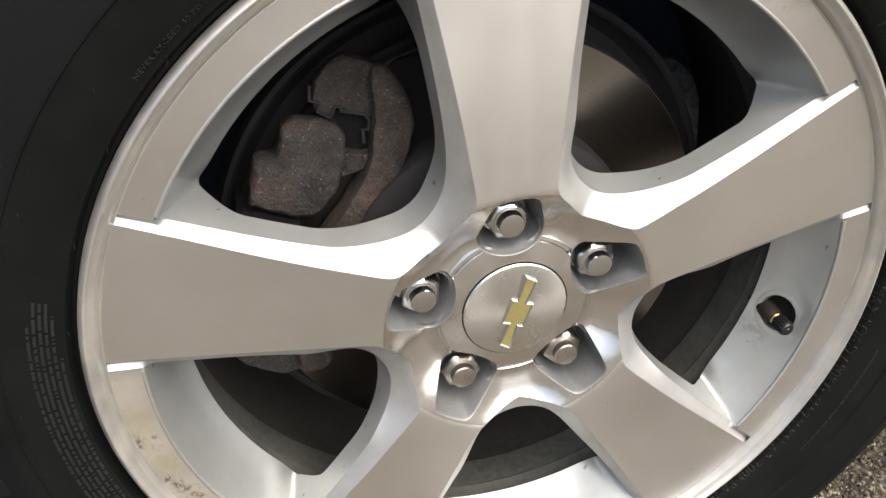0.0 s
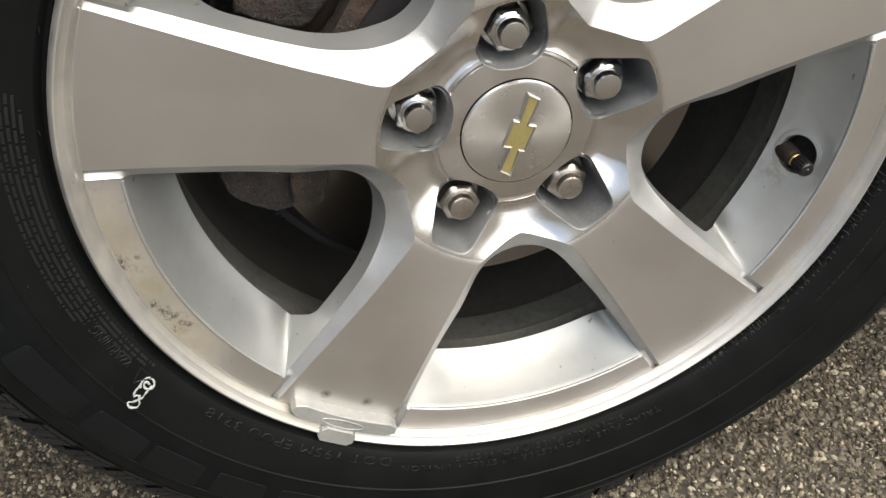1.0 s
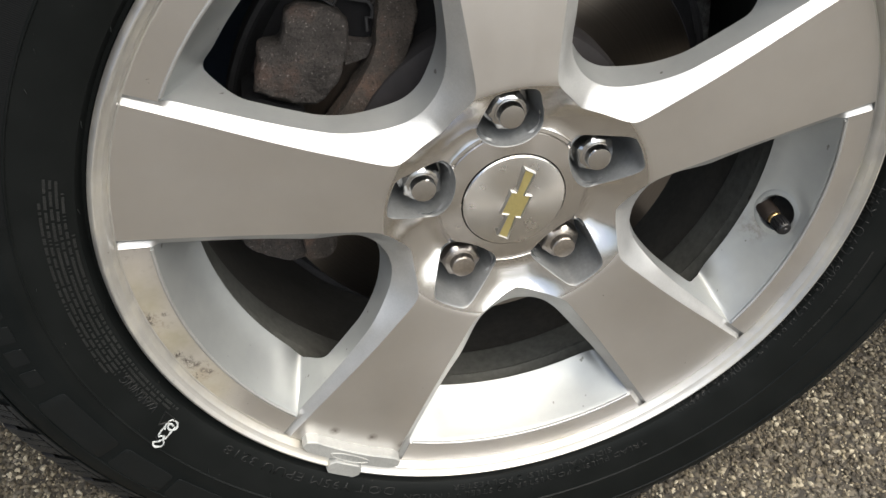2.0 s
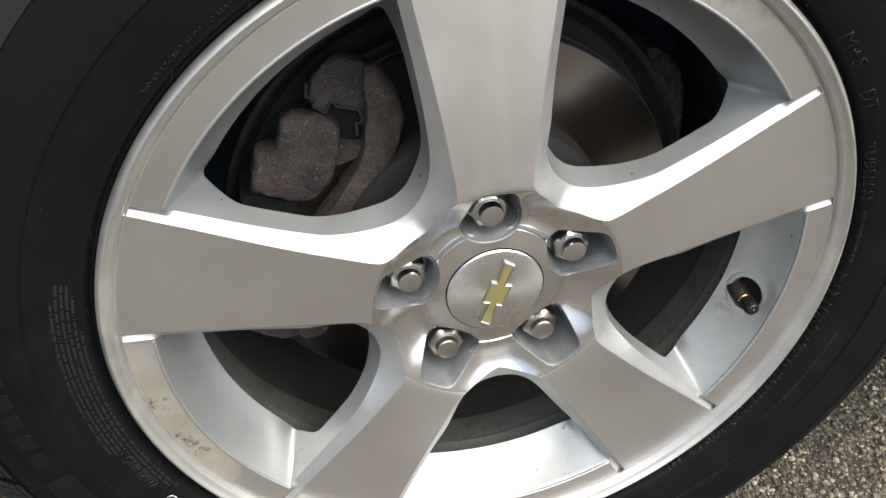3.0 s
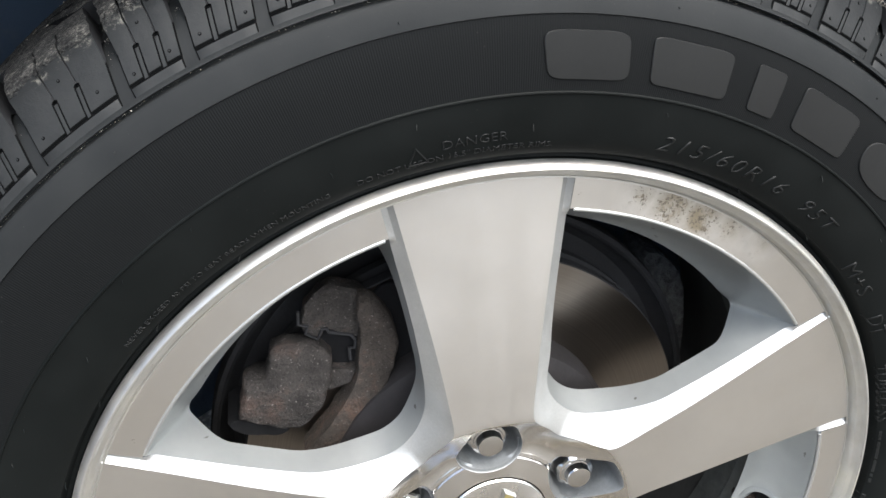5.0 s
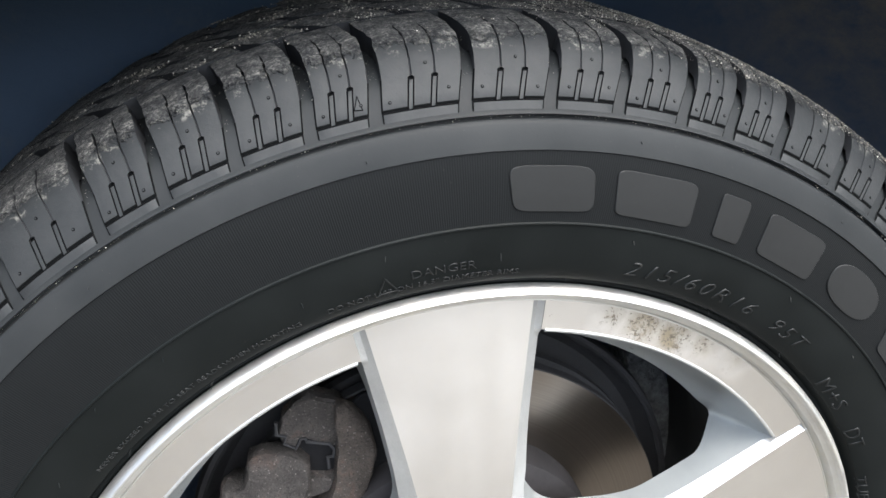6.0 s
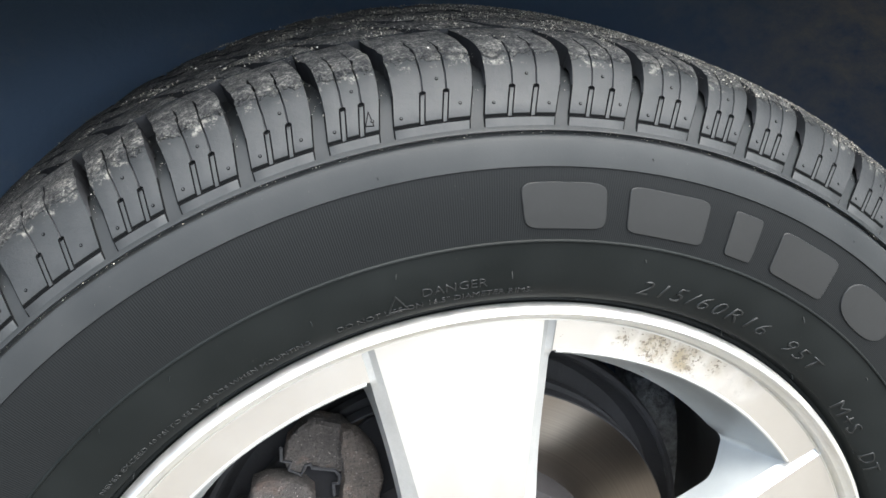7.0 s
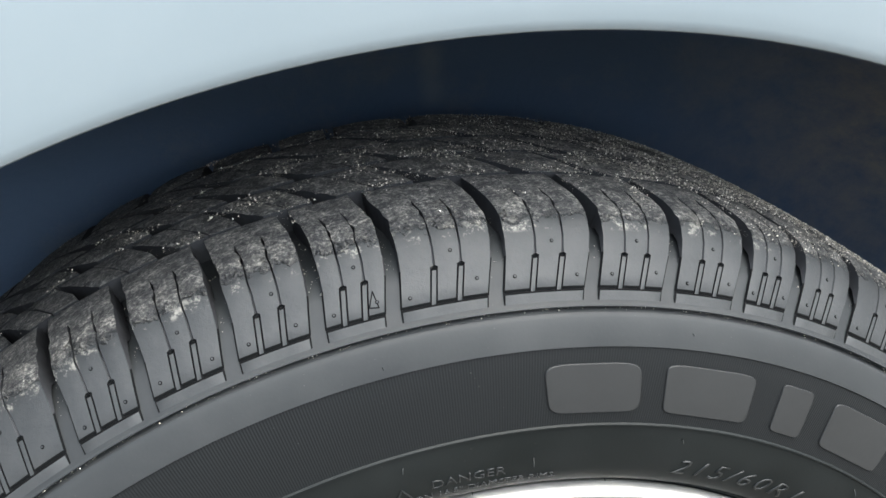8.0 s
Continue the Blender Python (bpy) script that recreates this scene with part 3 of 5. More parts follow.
def between(x, z):
    """Whether a point of the ring lies past a chamfer, over a window."""
    R = math.hypot(x, z)
    a = abs((math.degrees(math.atan2(x, z)) - SPOKE0 + 36) % 72 - 36)
    return a > math.degrees(math.atan2(0.0424 + (min(R, 0.2085) - 0.1955) * 0.15, R)) - 0.6


def face_height(x, z):
    R = math.hypot(x, z)
    if R > R_EDGE - 0.001 and between(x, z):
        return ring_height(R)
    return spoke_height(x, z)


def pocket_edge(k):
    """A rounded trapezoid, widest near the hub, its outer end an arc."""
    half = [(0.0740, 0.0), (0.0737, 0.0070), (0.0722, 0.0122), (0.0620, 0.0152), (0.0520, 0.0178), (0.0450, 0.0190), (0.0398, 0.0160), (0.0362, 0.0090), (0.0350, 0.0)]
    ring = half + [(r, -d) for r, d in half[-2:0:-1]]
    pts = chaikin([spoke_xy(r, d, k) for r, d in ring], 2, True)
    return resample(pts + pts[:1], 49)[:-1]


def inside(p, poly):
    x, z = p
    hit = False
    for i in range(len(poly)):
        a, b = poly[i - 1], poly[i]
        if (a.y > z) != (b.y > z) and x < (b.x - a.x) * (z - a.y) / (b.y - a.y) + a.x:
            hit = not hit
    return hit


def build_face():
    from mathutils.geometry import delaunay_2d_cdt
    V, E = [], []

    def line(pts, closed):
        s = len(V)
        V.extend(pts)
        n = len(pts)
        E.extend((s + i, s + (i + 1) % n) for i in range(n if closed else n - 1))

    wins = [window_edge(k) for k in range(5)]
    pocks = [pocket_edge(k) for k in range(5)]
    for w in wins:
        line(w, True)
    for p in pocks:
        line(p, True)
    for R, n in ((R_IN, 96), (0.0412, 120), (0.0418, 120), (0.0425, 130), (0.0439, 130), (0.0447, 130), (0.0454, 120), (0.0470, 130), (0.0490, 130), (0.0510, 130), (0.0530, 140), (0.0550, 140), (0.0572, 140), (0.0595, 150), (0.0618, 150), (0.0640, 160), (0.0662, 160), (0.0684, 170), (0.0705, 170), (0.0726, 170), (0.0745, 130), (0.0755, 130), (0.0762, 130), (0.0769, 130), (0.0780, 120), (0.0810, 120), (0.0845, 120), (0.0890, 120), (R_RING, 300)):
        line([polar_xy(R, 360 * i / n) for i in range(n)], True)
    strips = []
    for foot, top in CHAMFERS:
        line(foot + top[::-1], True)
        strips.append(foot + top[::-1])
    rnd = random.Random(2)
    for i in range(2600):
        R, a = math.sqrt(rnd.uniform(0.09 ** 2, 0.208 ** 2)), rnd.uniform(0, 360)
        V.append(polar_xy(R, a))
    vs, es, fs, *_ = delaunay_2d_cdt(V, E, [], 0, 1e-6)
    keep = []
    for f in fs:
        c = sum((vs[i] for i in f), Vector((0, 0))) / len(f)
        R = c.length
        if R > R_RING or R < R_IN or any(inside(c, w) for w in wins) or any(inside(c, p) for p in pocks) or any(inside(c, p) for p in strips):
            continue
        if min((c - p).length for foot, _ in CHAMFERS for p in foot[::3]) < 0.0025:
            q = [vs[i] for i in f]
            longest = max((a - b).length for a in q for b in q)
            area = abs(sum(q[i - 1].x * q[i].y - q[i].x * q[i - 1].y for i in range(len(q)))) / 2
            if 2 * area / longest < 0.0004:
                continue
        keep.append(tuple(f))
    pts = [(v.x, face_height(v.x, v.y), v.y) for v in vs]
    used = sorted({i for f in keep for i in f})
    at = {i: n for n, i in enumerate(used)}
    me = mesh_of("wheel_face", [pts[i] for i in used], [tuple(at[i] for i in f) for f in keep], M_FACE)
    return flip_smooth(me, 26), wins, pocks


face_me, WINS, POCKS = build_face()
rim = part("rim", face_me, wheel, "machined silver face with corroded patches of clear coat")


def chamfer_mesh(k):
    foot, top = CHAMFERS[k]
    V, F, n = [], [], len(foot)
    for f, e in ((0.0, 0.0), (0.10, 0.0), (0.5, 0.0), (0.90, 0.0), (1.0, 0.0)):
        for p, q in zip(foot, top):
            yf, yt = foot_height(p.length), spoke_height(q.x, q.y)
            g = f + (0.035 if f == 0.90 else -0.03 if f == 0.10 else 0.0)
            c = p.lerp(q, f)
            dip = 0.0022 * step(0.188, 0.1965, p.length) * {0.10: 0.30, 0.5: 1.0, 0.90: 0.35}.get(f, 0.0)
            V.append((c.x, yf + (yt - yf) * g + dip, c.y))
    for L in range(4):
        for i in range(n - 1):
            F.append((L * n + i, L * n + i + 1, (L + 1) * n + i + 1, (L + 1) * n + i))
    return flip_smooth(mesh_of("spoke_chamfer", V, F, M_CHAMFER), 40)


for k_ in range(5):
    part("spoke_chamfer", chamfer_mesh(k_), rim, "bright bevel along the spoke edges" if k_ == 0 else "")

BORE = Vector(wheel_point(0.1866, 107.7, 0.0304))
BORE_AXIS = Vector(wheel_point(-0.873, 107.7, -0.487)).normalized()
VALVE = (0.1858, 108.6)            # where the valve hole sits in the slope of its window


def window_wall(k, name):
    top = []
    on_arc = [i <= N_ARC - 1 or i >= len(WINS[k]) - N_ARC + 1 for i in range(len(WINS[k]))]
    for i, p in enumerate(WINS[k]):
        top.append(Vector((p.x, ring_height(p.length) if on_arc[i] else foot_height(p.length), p.y)))
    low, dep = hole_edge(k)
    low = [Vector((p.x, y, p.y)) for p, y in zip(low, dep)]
    n = len(top)
    levels = [0.0, 0.04, 0.10, 0.17, 0.24, 0.31, 0.38, 0.45, 0.52, 0.59, 0.66, 0.73, 0.80, 0.87, 0.94, 1.0]
    V = []
    for f in levels:
        for i in range(n):
            p = top[i].lerp(low[i], f)
            if on_arc[i] and 0 < f < 0.17:
                p.y -= 0.0011 * (1 - f / 0.17)
            p.y += (0.0004 + 0.0052 * (1 - step(N_ARC - 18, N_ARC - 2, min(i, n - i)))) * math.sin(math.pi * f)
            if k == 1:                  # a flat seat round the valve hole
                off = p - BORE
                p -= BORE_AXIS * (off.dot(BORE_AXIS) * (1 - step(0.014, 0.024, off.length)))
            V.append(p)
    mid = sum(low, Vector()) / n
    for i in range(n):
        out = low[i] - mid
        V.append(low[i] + Vector((out.x * 0.02, 0.0008, out.z * 0.02)))
    for i in range(n):
        out = low[i] - mid
        V.append(low[i] + Vector((out.x * 0.14, 0.002, out.z * 0.14)))
    F = []
    for L in range(len(levels) + 1):
        for i in range(n):
            j = (i + 1) % n
            q = (L * n + i, L * n + j, (L + 1) * n + j, (L + 1) * n + i)
            if k == 1 and (sum((V[w] for w in q), Vector()) / 4 - BORE).length < 0.0138:
                continue
            F.append(q)
    me = mesh_of(name, V, F, M_PAINT)
    return flip_smooth(me, 42)


for k_ in range(5):
    part("window_wall", window_wall(k_, "window_wall"), rim, "silver painted wall of the spoke opening" if k_ == 0 else "")

def window_bead(k):
    """The rounded edge where the wall of an opening meets the ring."""
    w = WINS[k]
    arc = w[-(N_ARC - 1):] + w[:N_ARC]
    return sweep("window_bead", [Vector((p.x * 0.9965, ring_height(p.length) + 0.0006, p.y * 0.9965)) for p in arc], 0.0011, M_CHAMFER, 8, 60)


for k_ in range(5):
    part("window_bead", window_bead(k_), rim)

for k_ in range(5):
    top_ = [Vector((p.x, face_height(p.x, p.y), p.y)) for p in POCKS[k_]]
    mid_ = spoke_xy(0.0553, 0, k_)
    V_, F_, n_ = [], [], len(top_)
    strip_ = []
    for s_, up_ in ((1.0, 0.0), (0.990, 0.0002), (0.978, 0.0007), (0.968, 0.0016)):
        strip_ += [(mid_.x + (p.x - mid_.x) * s_, p.y + up_, mid_.y + (p.z - mid_.y) * s_) for p in top_]
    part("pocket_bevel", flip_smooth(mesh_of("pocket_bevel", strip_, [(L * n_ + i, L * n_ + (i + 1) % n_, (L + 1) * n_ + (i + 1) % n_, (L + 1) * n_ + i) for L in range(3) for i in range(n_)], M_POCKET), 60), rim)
    for s_, dy in ((0.968, None), (0.960, None), (0.90, 0.012), (0.84, 0.024), (0.80, 0.030), (0.74, 0.0325), (0.0, 0.0330)):
        for p in top_:
            V_.append((mid_.x + (p.x - mid_.x) * s_, p.y + (0.0016 if s_ > 0.961 else 0.0026) if dy is None else 0.0105 + dy, mid_.y + (p.z - mid_.y) * s_))
    for L in range(6):
        for i in range(n_):
            j = (i + 1) % n_
            F_.append((L * n_ + i, L * n_ + j, (L + 1) * n_ + j, (L + 1) * n_ + i))
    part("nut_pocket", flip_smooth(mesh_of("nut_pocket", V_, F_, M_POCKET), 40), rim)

part("rim_lip", lathe("rim_lip", [(R_RING, 0.0086), (0.2112, 0.0087), (0.2115, 0.0092), (0.2119, 0.0091), (0.2124, 0.0074), (0.2130, 0.0050), (0.2136, 0.0039), (0.2142, 0.0037), (0.2159, 0.0024), (0.2166, 0.0010), (0.2172, 0.0001), (0.2178, 0.0), (0.2185, 0.0005), (0.2195, 0.0018), (0.2203, 0.0033), (0.2205, 0.0060), (0.2185, 0.0110), (0.2080, 0.0140)], M_LIP, 300, 25), rim, "bright machined rim flange")
part("barrel", lathe("barrel", [(0.1825, 0.0475), (0.1822, 0.058), (0.1830, 0.075), (0.1850, 0.100), (0.1880, 0.130), (0.1935, 0.150), (0.1950, 0.185), (0.2010, 0.198), (0.2140, 0.204), (0.2150, 0.208)], M_BARREL, 160, 30), rim, "brake-dusted inner barrel")
part("front_band", lathe("front_band", [(0.1800, 0.0480), (0.1806, 0.0560), (0.1800, 0.0575), (0.1800, 0.0590), (0.1812, 0.0605), (0.1816, 0.0800), (0.1824, 0.0830)], M_BAND, 160, 30), rim, "lighter grey front of the barrel")
part("hub_plate", lathe("hub_plate", [(0.0, 0.050), (0.060, 0.050), (0.074, 0.046), (0.078, 0.030)], M_BARREL, 60), rim)

cap = part("hub_cap", lathe("hub_cap", [(0.0, 0.0132), (0.010, 0.0135), (0.020, 0.0142), (0.0275, 0.0152), (0.0290, 0.0157), (0.0296, 0.0166), (0.0296, 0.0240)], M_CAP, 96, 30), wheel, "round brushed-metal centre cap")
part("cap_gap", lathe("cap_gap", [(0.0294, 0.0215), (0.0330, 0.0215)], M_BLACK, 96), cap)


def drawn_in(pts, s):
    """A polygon with all its edges moved inwards by s."""
    out, n = [], len(pts)
    for i in range(n):
        a, b, c = (Vector(pts[(i + q) % n]) for q in (-1, 0, 1))
        u, w = (b - a).normalized(), (c - b).normalized()
        p, q = Vector((u.y, -u.x)), Vector((w.y, -w.x))
        out.append(tuple(b + (p + q) * (s / (1 + p.dot(q)))))
    return out


EMBLEM = [(0.0050, 0.0235), (0.0115, 0.0190), (0.0055, 0.0060), (0.0095, 0.0045), (0.0030, -0.0100), (0.0, -0.0090)]
EMBLEM += [(-x, -z) for x, z in EMBLEM]


def emblem_border():
    """A raised border with a ridge, falling to the field inside it."""
    V, F, n = [], [], len(EMBLEM)
    for s, y in ((0.0, 0.0150), (0.0002, 0.0122), (0.0006, 0.0119), (0.0013, 0.0130), (0.0013, 0.0140)):
        V += [(x, y, z) for x, z in drawn_in(EMBLEM, s)]
    for L in range(4):
        F += [(L * n + i, L * n + (i + 1) % n, (L + 1) * n + (i + 1) % n, (L + 1) * n + i) for i in range(n)]
    return flip_fix(mesh_of("emblem", V, F, M_CHROME_TRIM))


emblem = part("emblem", emblem_border(), cap, "polished emblem border")
part("emblem_fill", prism("emblem_fill", drawn_in(EMBLEM, 0.0012), 0.0127, 0.0150, M_GOLD, 0.0, 1), cap, "gold textured emblem field")


def nut_mesh(mat):
    """A capped lug nut along -y, its tip at y = 0: a round cap, a collar, a hexagon with turned-off corners and a flange."""
    ps = [lathe("n", [(0.0, 0.0), (0.0058, 0.0003), (0.0067, 0.0006), (0.0071, 0.0014), (0.0072, 0.0046), (0.0074, 0.0052), (0.0082, 0.0055), (0.0087, 0.0063), (0.0086, 0.0078)], mat, 40, 25)]
    V, F, n = [], [], 48
    for y, turned in ((0.0058, 0.0084), (0.0064, 0.0098), (0.0078, 0.0117), (0.0092, 0.0200), (0.0180, 0.0200), (0.0186, 0.0106)):
        for i in range(n):
            a = 2 * math.pi * i / n
            flat = 0.0104 / math.cos((a + math.pi / 6) % (math.pi / 3) - math.pi / 6)
            R = min(flat, turned)
            V.append((R * math.sin(a), y, R * math.cos(a)))
    for L in range(5):
        F += [(L * n + i, L * n + (i + 1) % n, (L + 1) * n + (i + 1) % n, (L + 1) * n + i) for i in range(n)]
    ps.append(flip_smooth(mesh_of("n", V, F, mat), 18))
    ps.append(lathe("n", [(0.0086, 0.0180), (0.0128, 0.0184), (0.0132, 0.0200), (0.0100, 0.0330)], mat, 40, 30))
    return merged("lug_nut", ps, mat, 22)


NUT, NUT_OLD = nut_mesh(M_CHROME), nut_mesh(M_RUSTY)
for k_ in range(5):
    a_ = radians(72 * k_ - 0.2)
    old = k_ in (2, 3)
    part("lug_nut", NUT_OLD if old else NUT, wheel, "dull worn lug nut" if old else "chrome capped lug nut", pose(0.0525 * math.sin(a_), 0.0175, 0.0525 * math.cos(a_), 0, 23 * k_, 0))

# valve in its dark hole
bore_m = Matrix.Translation(BORE) @ BORE_AXIS.to_track_quat("-Y", "Z").to_matrix().to_4x4()
part("bore_edge", lathe("bore_edge", [(0.0172, 0.0006), (0.0158, 0.0001), (0.0140, -0.0002), (0.0118, -0.0002), (0.0112, 0.0006), (0.0109, 0.0025), (0.0108, 0.004)], M_PAINT, 48, 40), rim, m=bore_m)
part("valve_bore", lathe("valve_bore", [(0.0108, 0.003), (0.0103, 0.016), (0.0, 0.017)], M_BARREL, 40), rim, "dark hole round the valve", bore_m)

a_ = radians(VALVE[1])
valve_at = Matrix.Translation((VALVE[0] * math.sin(a_), 0.0, VALVE[0] * math.cos(a_)))
stem = part("valve_stem", lathe("valve_stem", [(0.0060, 0.052), (0.0060, 0.042), (0.0058, 0.035), (0.0051, 0.0305), (0.0046, 0.0295), (0.0, 0.0295)], M_STEM, 24, 40), wheel, "brown-black rubber valve stem", valve_at)
part("brass_thread", lathe("brass_thread", [(0.0, 0.0255), (0.0040, 0.0255), (0.0042, 0.0264), (0.0038, 0.0270), (0.0043, 0.0277), (0.0044, 0.0290), (0.0040, 0.0296), (0.0, 0.0297)], M_BRASS, 24, 30), stem, "tarnished brass thread")


def ribbed_cap():
    """A valve cap with fine ribs round its side and a small nub on its end."""
    V, F, n = [], [], 64
    for R, y, rib in ((0.0, 0.0148, 0), (0.0011, 0.0148, 0), (0.0016, 0.0154, 0), (0.0036, 0.0156, 0), (0.0043, 0.0163, 0), (0.0047, 0.0172, 1), (0.0050, 0.0180, 1), (0.0050, 0.0250, 1), (0.0047, 0.0262, 0), (0.0038, 0.0264, 0)):
        for i in range(n):
            a = 2 * math.pi * i / n
            q = R - (0.0006 if rib and i % 4 > 1 else 0.0)
            V.append((q * math.sin(a), y, q * math.cos(a)))
    for L in range(9):
        F += [(L * n + i, L * n + (i + 1) % n, (L + 1) * n + (i + 1) % n, (L + 1) * n + i) for i in range(n)]
    return flip_smooth(mesh_of("valve_cap", V, F, M_BLACK), 25)


part("valve_cap", ribbed_cap(), stem, "ribbed black plastic valve cap")

# clip-on balance weight over the lip
def bent_bar(R0, R1, p0, p1, y0, y1, mat, n=16):
    V, F = [], []
    for i in range(n + 1):
        f = i / n
        deg = p0 + (p1 - p0) * f
        end = 1 - 0.55 * max(0, abs(f - 0.5) * 2 - 0.86) / 0.14
        m_, h_ = (R0 + R1) / 2, (R1 - R0) / 2 * end
        for R, y in ((m_ - h_, y1), (m_ - h_ * 1.0, y0 + 0.0008), (m_ - h_ * 0.86, y0), (m_ + h_ * 0.86, y0), (m_ + h_, y0 + 0.0008), (m_ + h_, y1)):
            V.append(wheel_point(R, deg, y))
    for i in range(n):
        for q in range(5):
            F.append((i * 6 + q, i * 6 + q + 1, i * 6 + q + 7, i * 6 + q + 6))
    F += [tuple(range(6))[::-1], tuple(n * 6 + q for q in range(6))]
    return flip_smooth(mesh_of("bar", V, F, mat), 24)


weight = part("balance_weight", bent_bar(0.2012, 0.2120, 204.6, 223.8, 0.0008, 0.0090, M_ZINC, 24), wheel, "grey zinc clip-on balance weight")
part("clip", bent_bar(0.2105, 0.2225, 211.3, 217.4, -0.0016, 0.0040, M_ZINC, 8), weight)

oval_ = [Vector(wheel_point(0.2072 + 0.0030 * math.sin(b), 214.4 + 3.8 * math.cos(b), 0.0006)) for b in (2 * math.pi * q / 24 for q in range(25))]
part("embossed_oval", sweep("embossed_oval", oval_, 0.0005, M_ZINC, 6), weight)
for i_ in range(4):
    p0_, p1_ = (Vector(wheel_point(R_, 212.6 + 1.1 * i_, 0.0007)) for R_ in (0.2060, 0.2084))
    part("embossed_mark", sweep("embossed_mark", [p0_, p1_], 0.0004, M_ZINC, 5), weight)

# ---------------------------------------------------------------- tyre
FLOOR = -HUB_Z + 0.0012


def settle(v):
    """Flatten what would reach under the ground, and bulge the wall beside it a little."""
    x, y, z = v
    if z < -0.285:
        f = step(-0.285, FLOOR, z)
        y += (-0.006 if y < 0.1 else 0.006) * f * (1 if abs(y - 0.1) > 0.08 else 0)
    return (x, y, max(z, FLOOR))


WALL = [(0.2165, 0.0140), (0.2195, 0.0085), (0.2212, 0.0072), (0.2228, 0.0076), (0.2240, 0.0054), (0.2252, 0.0012), (0.2275, -0.0005), (0.2320, -0.0022), (0.2380, -0.0036), (0.2440, -0.0047), (0.2500, -0.0053), (0.2527, -0.0055), (0.2532, -0.0064), (0.2537, -0.0064), (0.2542, -0.0057), (0.2650, -0.0057), (0.2740, -0.0052), (0.2810, -0.0046), (0.2844, -0.0041), (0.2848, -0.0048), (0.2868, -0.0043), (0.2885, -0.0038), (0.2908, -0.0030), (0.2928, -0.0022), (0.2944, -0.0014), (0.2954, -0.0008), (0.2960, 0.0000), (0.2963, 0.0034), (0.2974, 0.0038), (0.2977, 0.0010), (0.2981, 0.0005), (0.2986, 0.0008), (0.2992, 0.0014)]
UNDER = [(0.3004, 0.0034), (0.3060, 0.0068), (0.3115, 0.0103), (0.3148, 0.0150), (0.3176, 0.0215), (0.3200, 0.0340), (0.3215, 0.0600), (0.3220, 0.1000)]
half_ = WALL + UNDER
profile_ = half_ + [(R, 0.2 - y) for R, y in half_[-2::-1]]
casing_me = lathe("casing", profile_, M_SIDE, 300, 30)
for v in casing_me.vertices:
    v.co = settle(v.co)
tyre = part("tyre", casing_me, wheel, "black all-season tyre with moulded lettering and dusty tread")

TOP = [(0.2996, 0.0021), (0.3030, 0.0036), (0.3080, 0.0066), (0.3140, 0.0103), (0.3200, 0.0142), (0.3238, 0.0172), (0.3264, 0.0208), (0.3284, 0.0262), (0.3296, 0.0340), (0.3304, 0.0430), (0.3309, 0.0530), (0.3316, 0.0700), (0.3320, 0.1000)]
TOP_Y = [p[1] for p in TOP]
TOP_R = [p[0] for p in TOP]


def crown(y):
    return float(np.interp(y if y < 0.1 else 0.2 - y, TOP_Y, TOP_R))


PITCH = [-27.0, -21.7, -16.0, -10.3, -5.4, 1.4, 8.0, 13.7, 19.3, 23.8, 28.8]
rp_ = random.Random(5)
EDGES = list(PITCH)
while EDGES[-1] < 360 - 27.0 - 8.2:
    EDGES.append(EDGES[-1] + rp_.choice([4.7, 5.3, 5.7, 6.2, 6.7]))
EDGES.append(360 - 27.0)


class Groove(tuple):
    """A face that gets darkened rubber: a groove's or cut's wall, or a stud's side."""


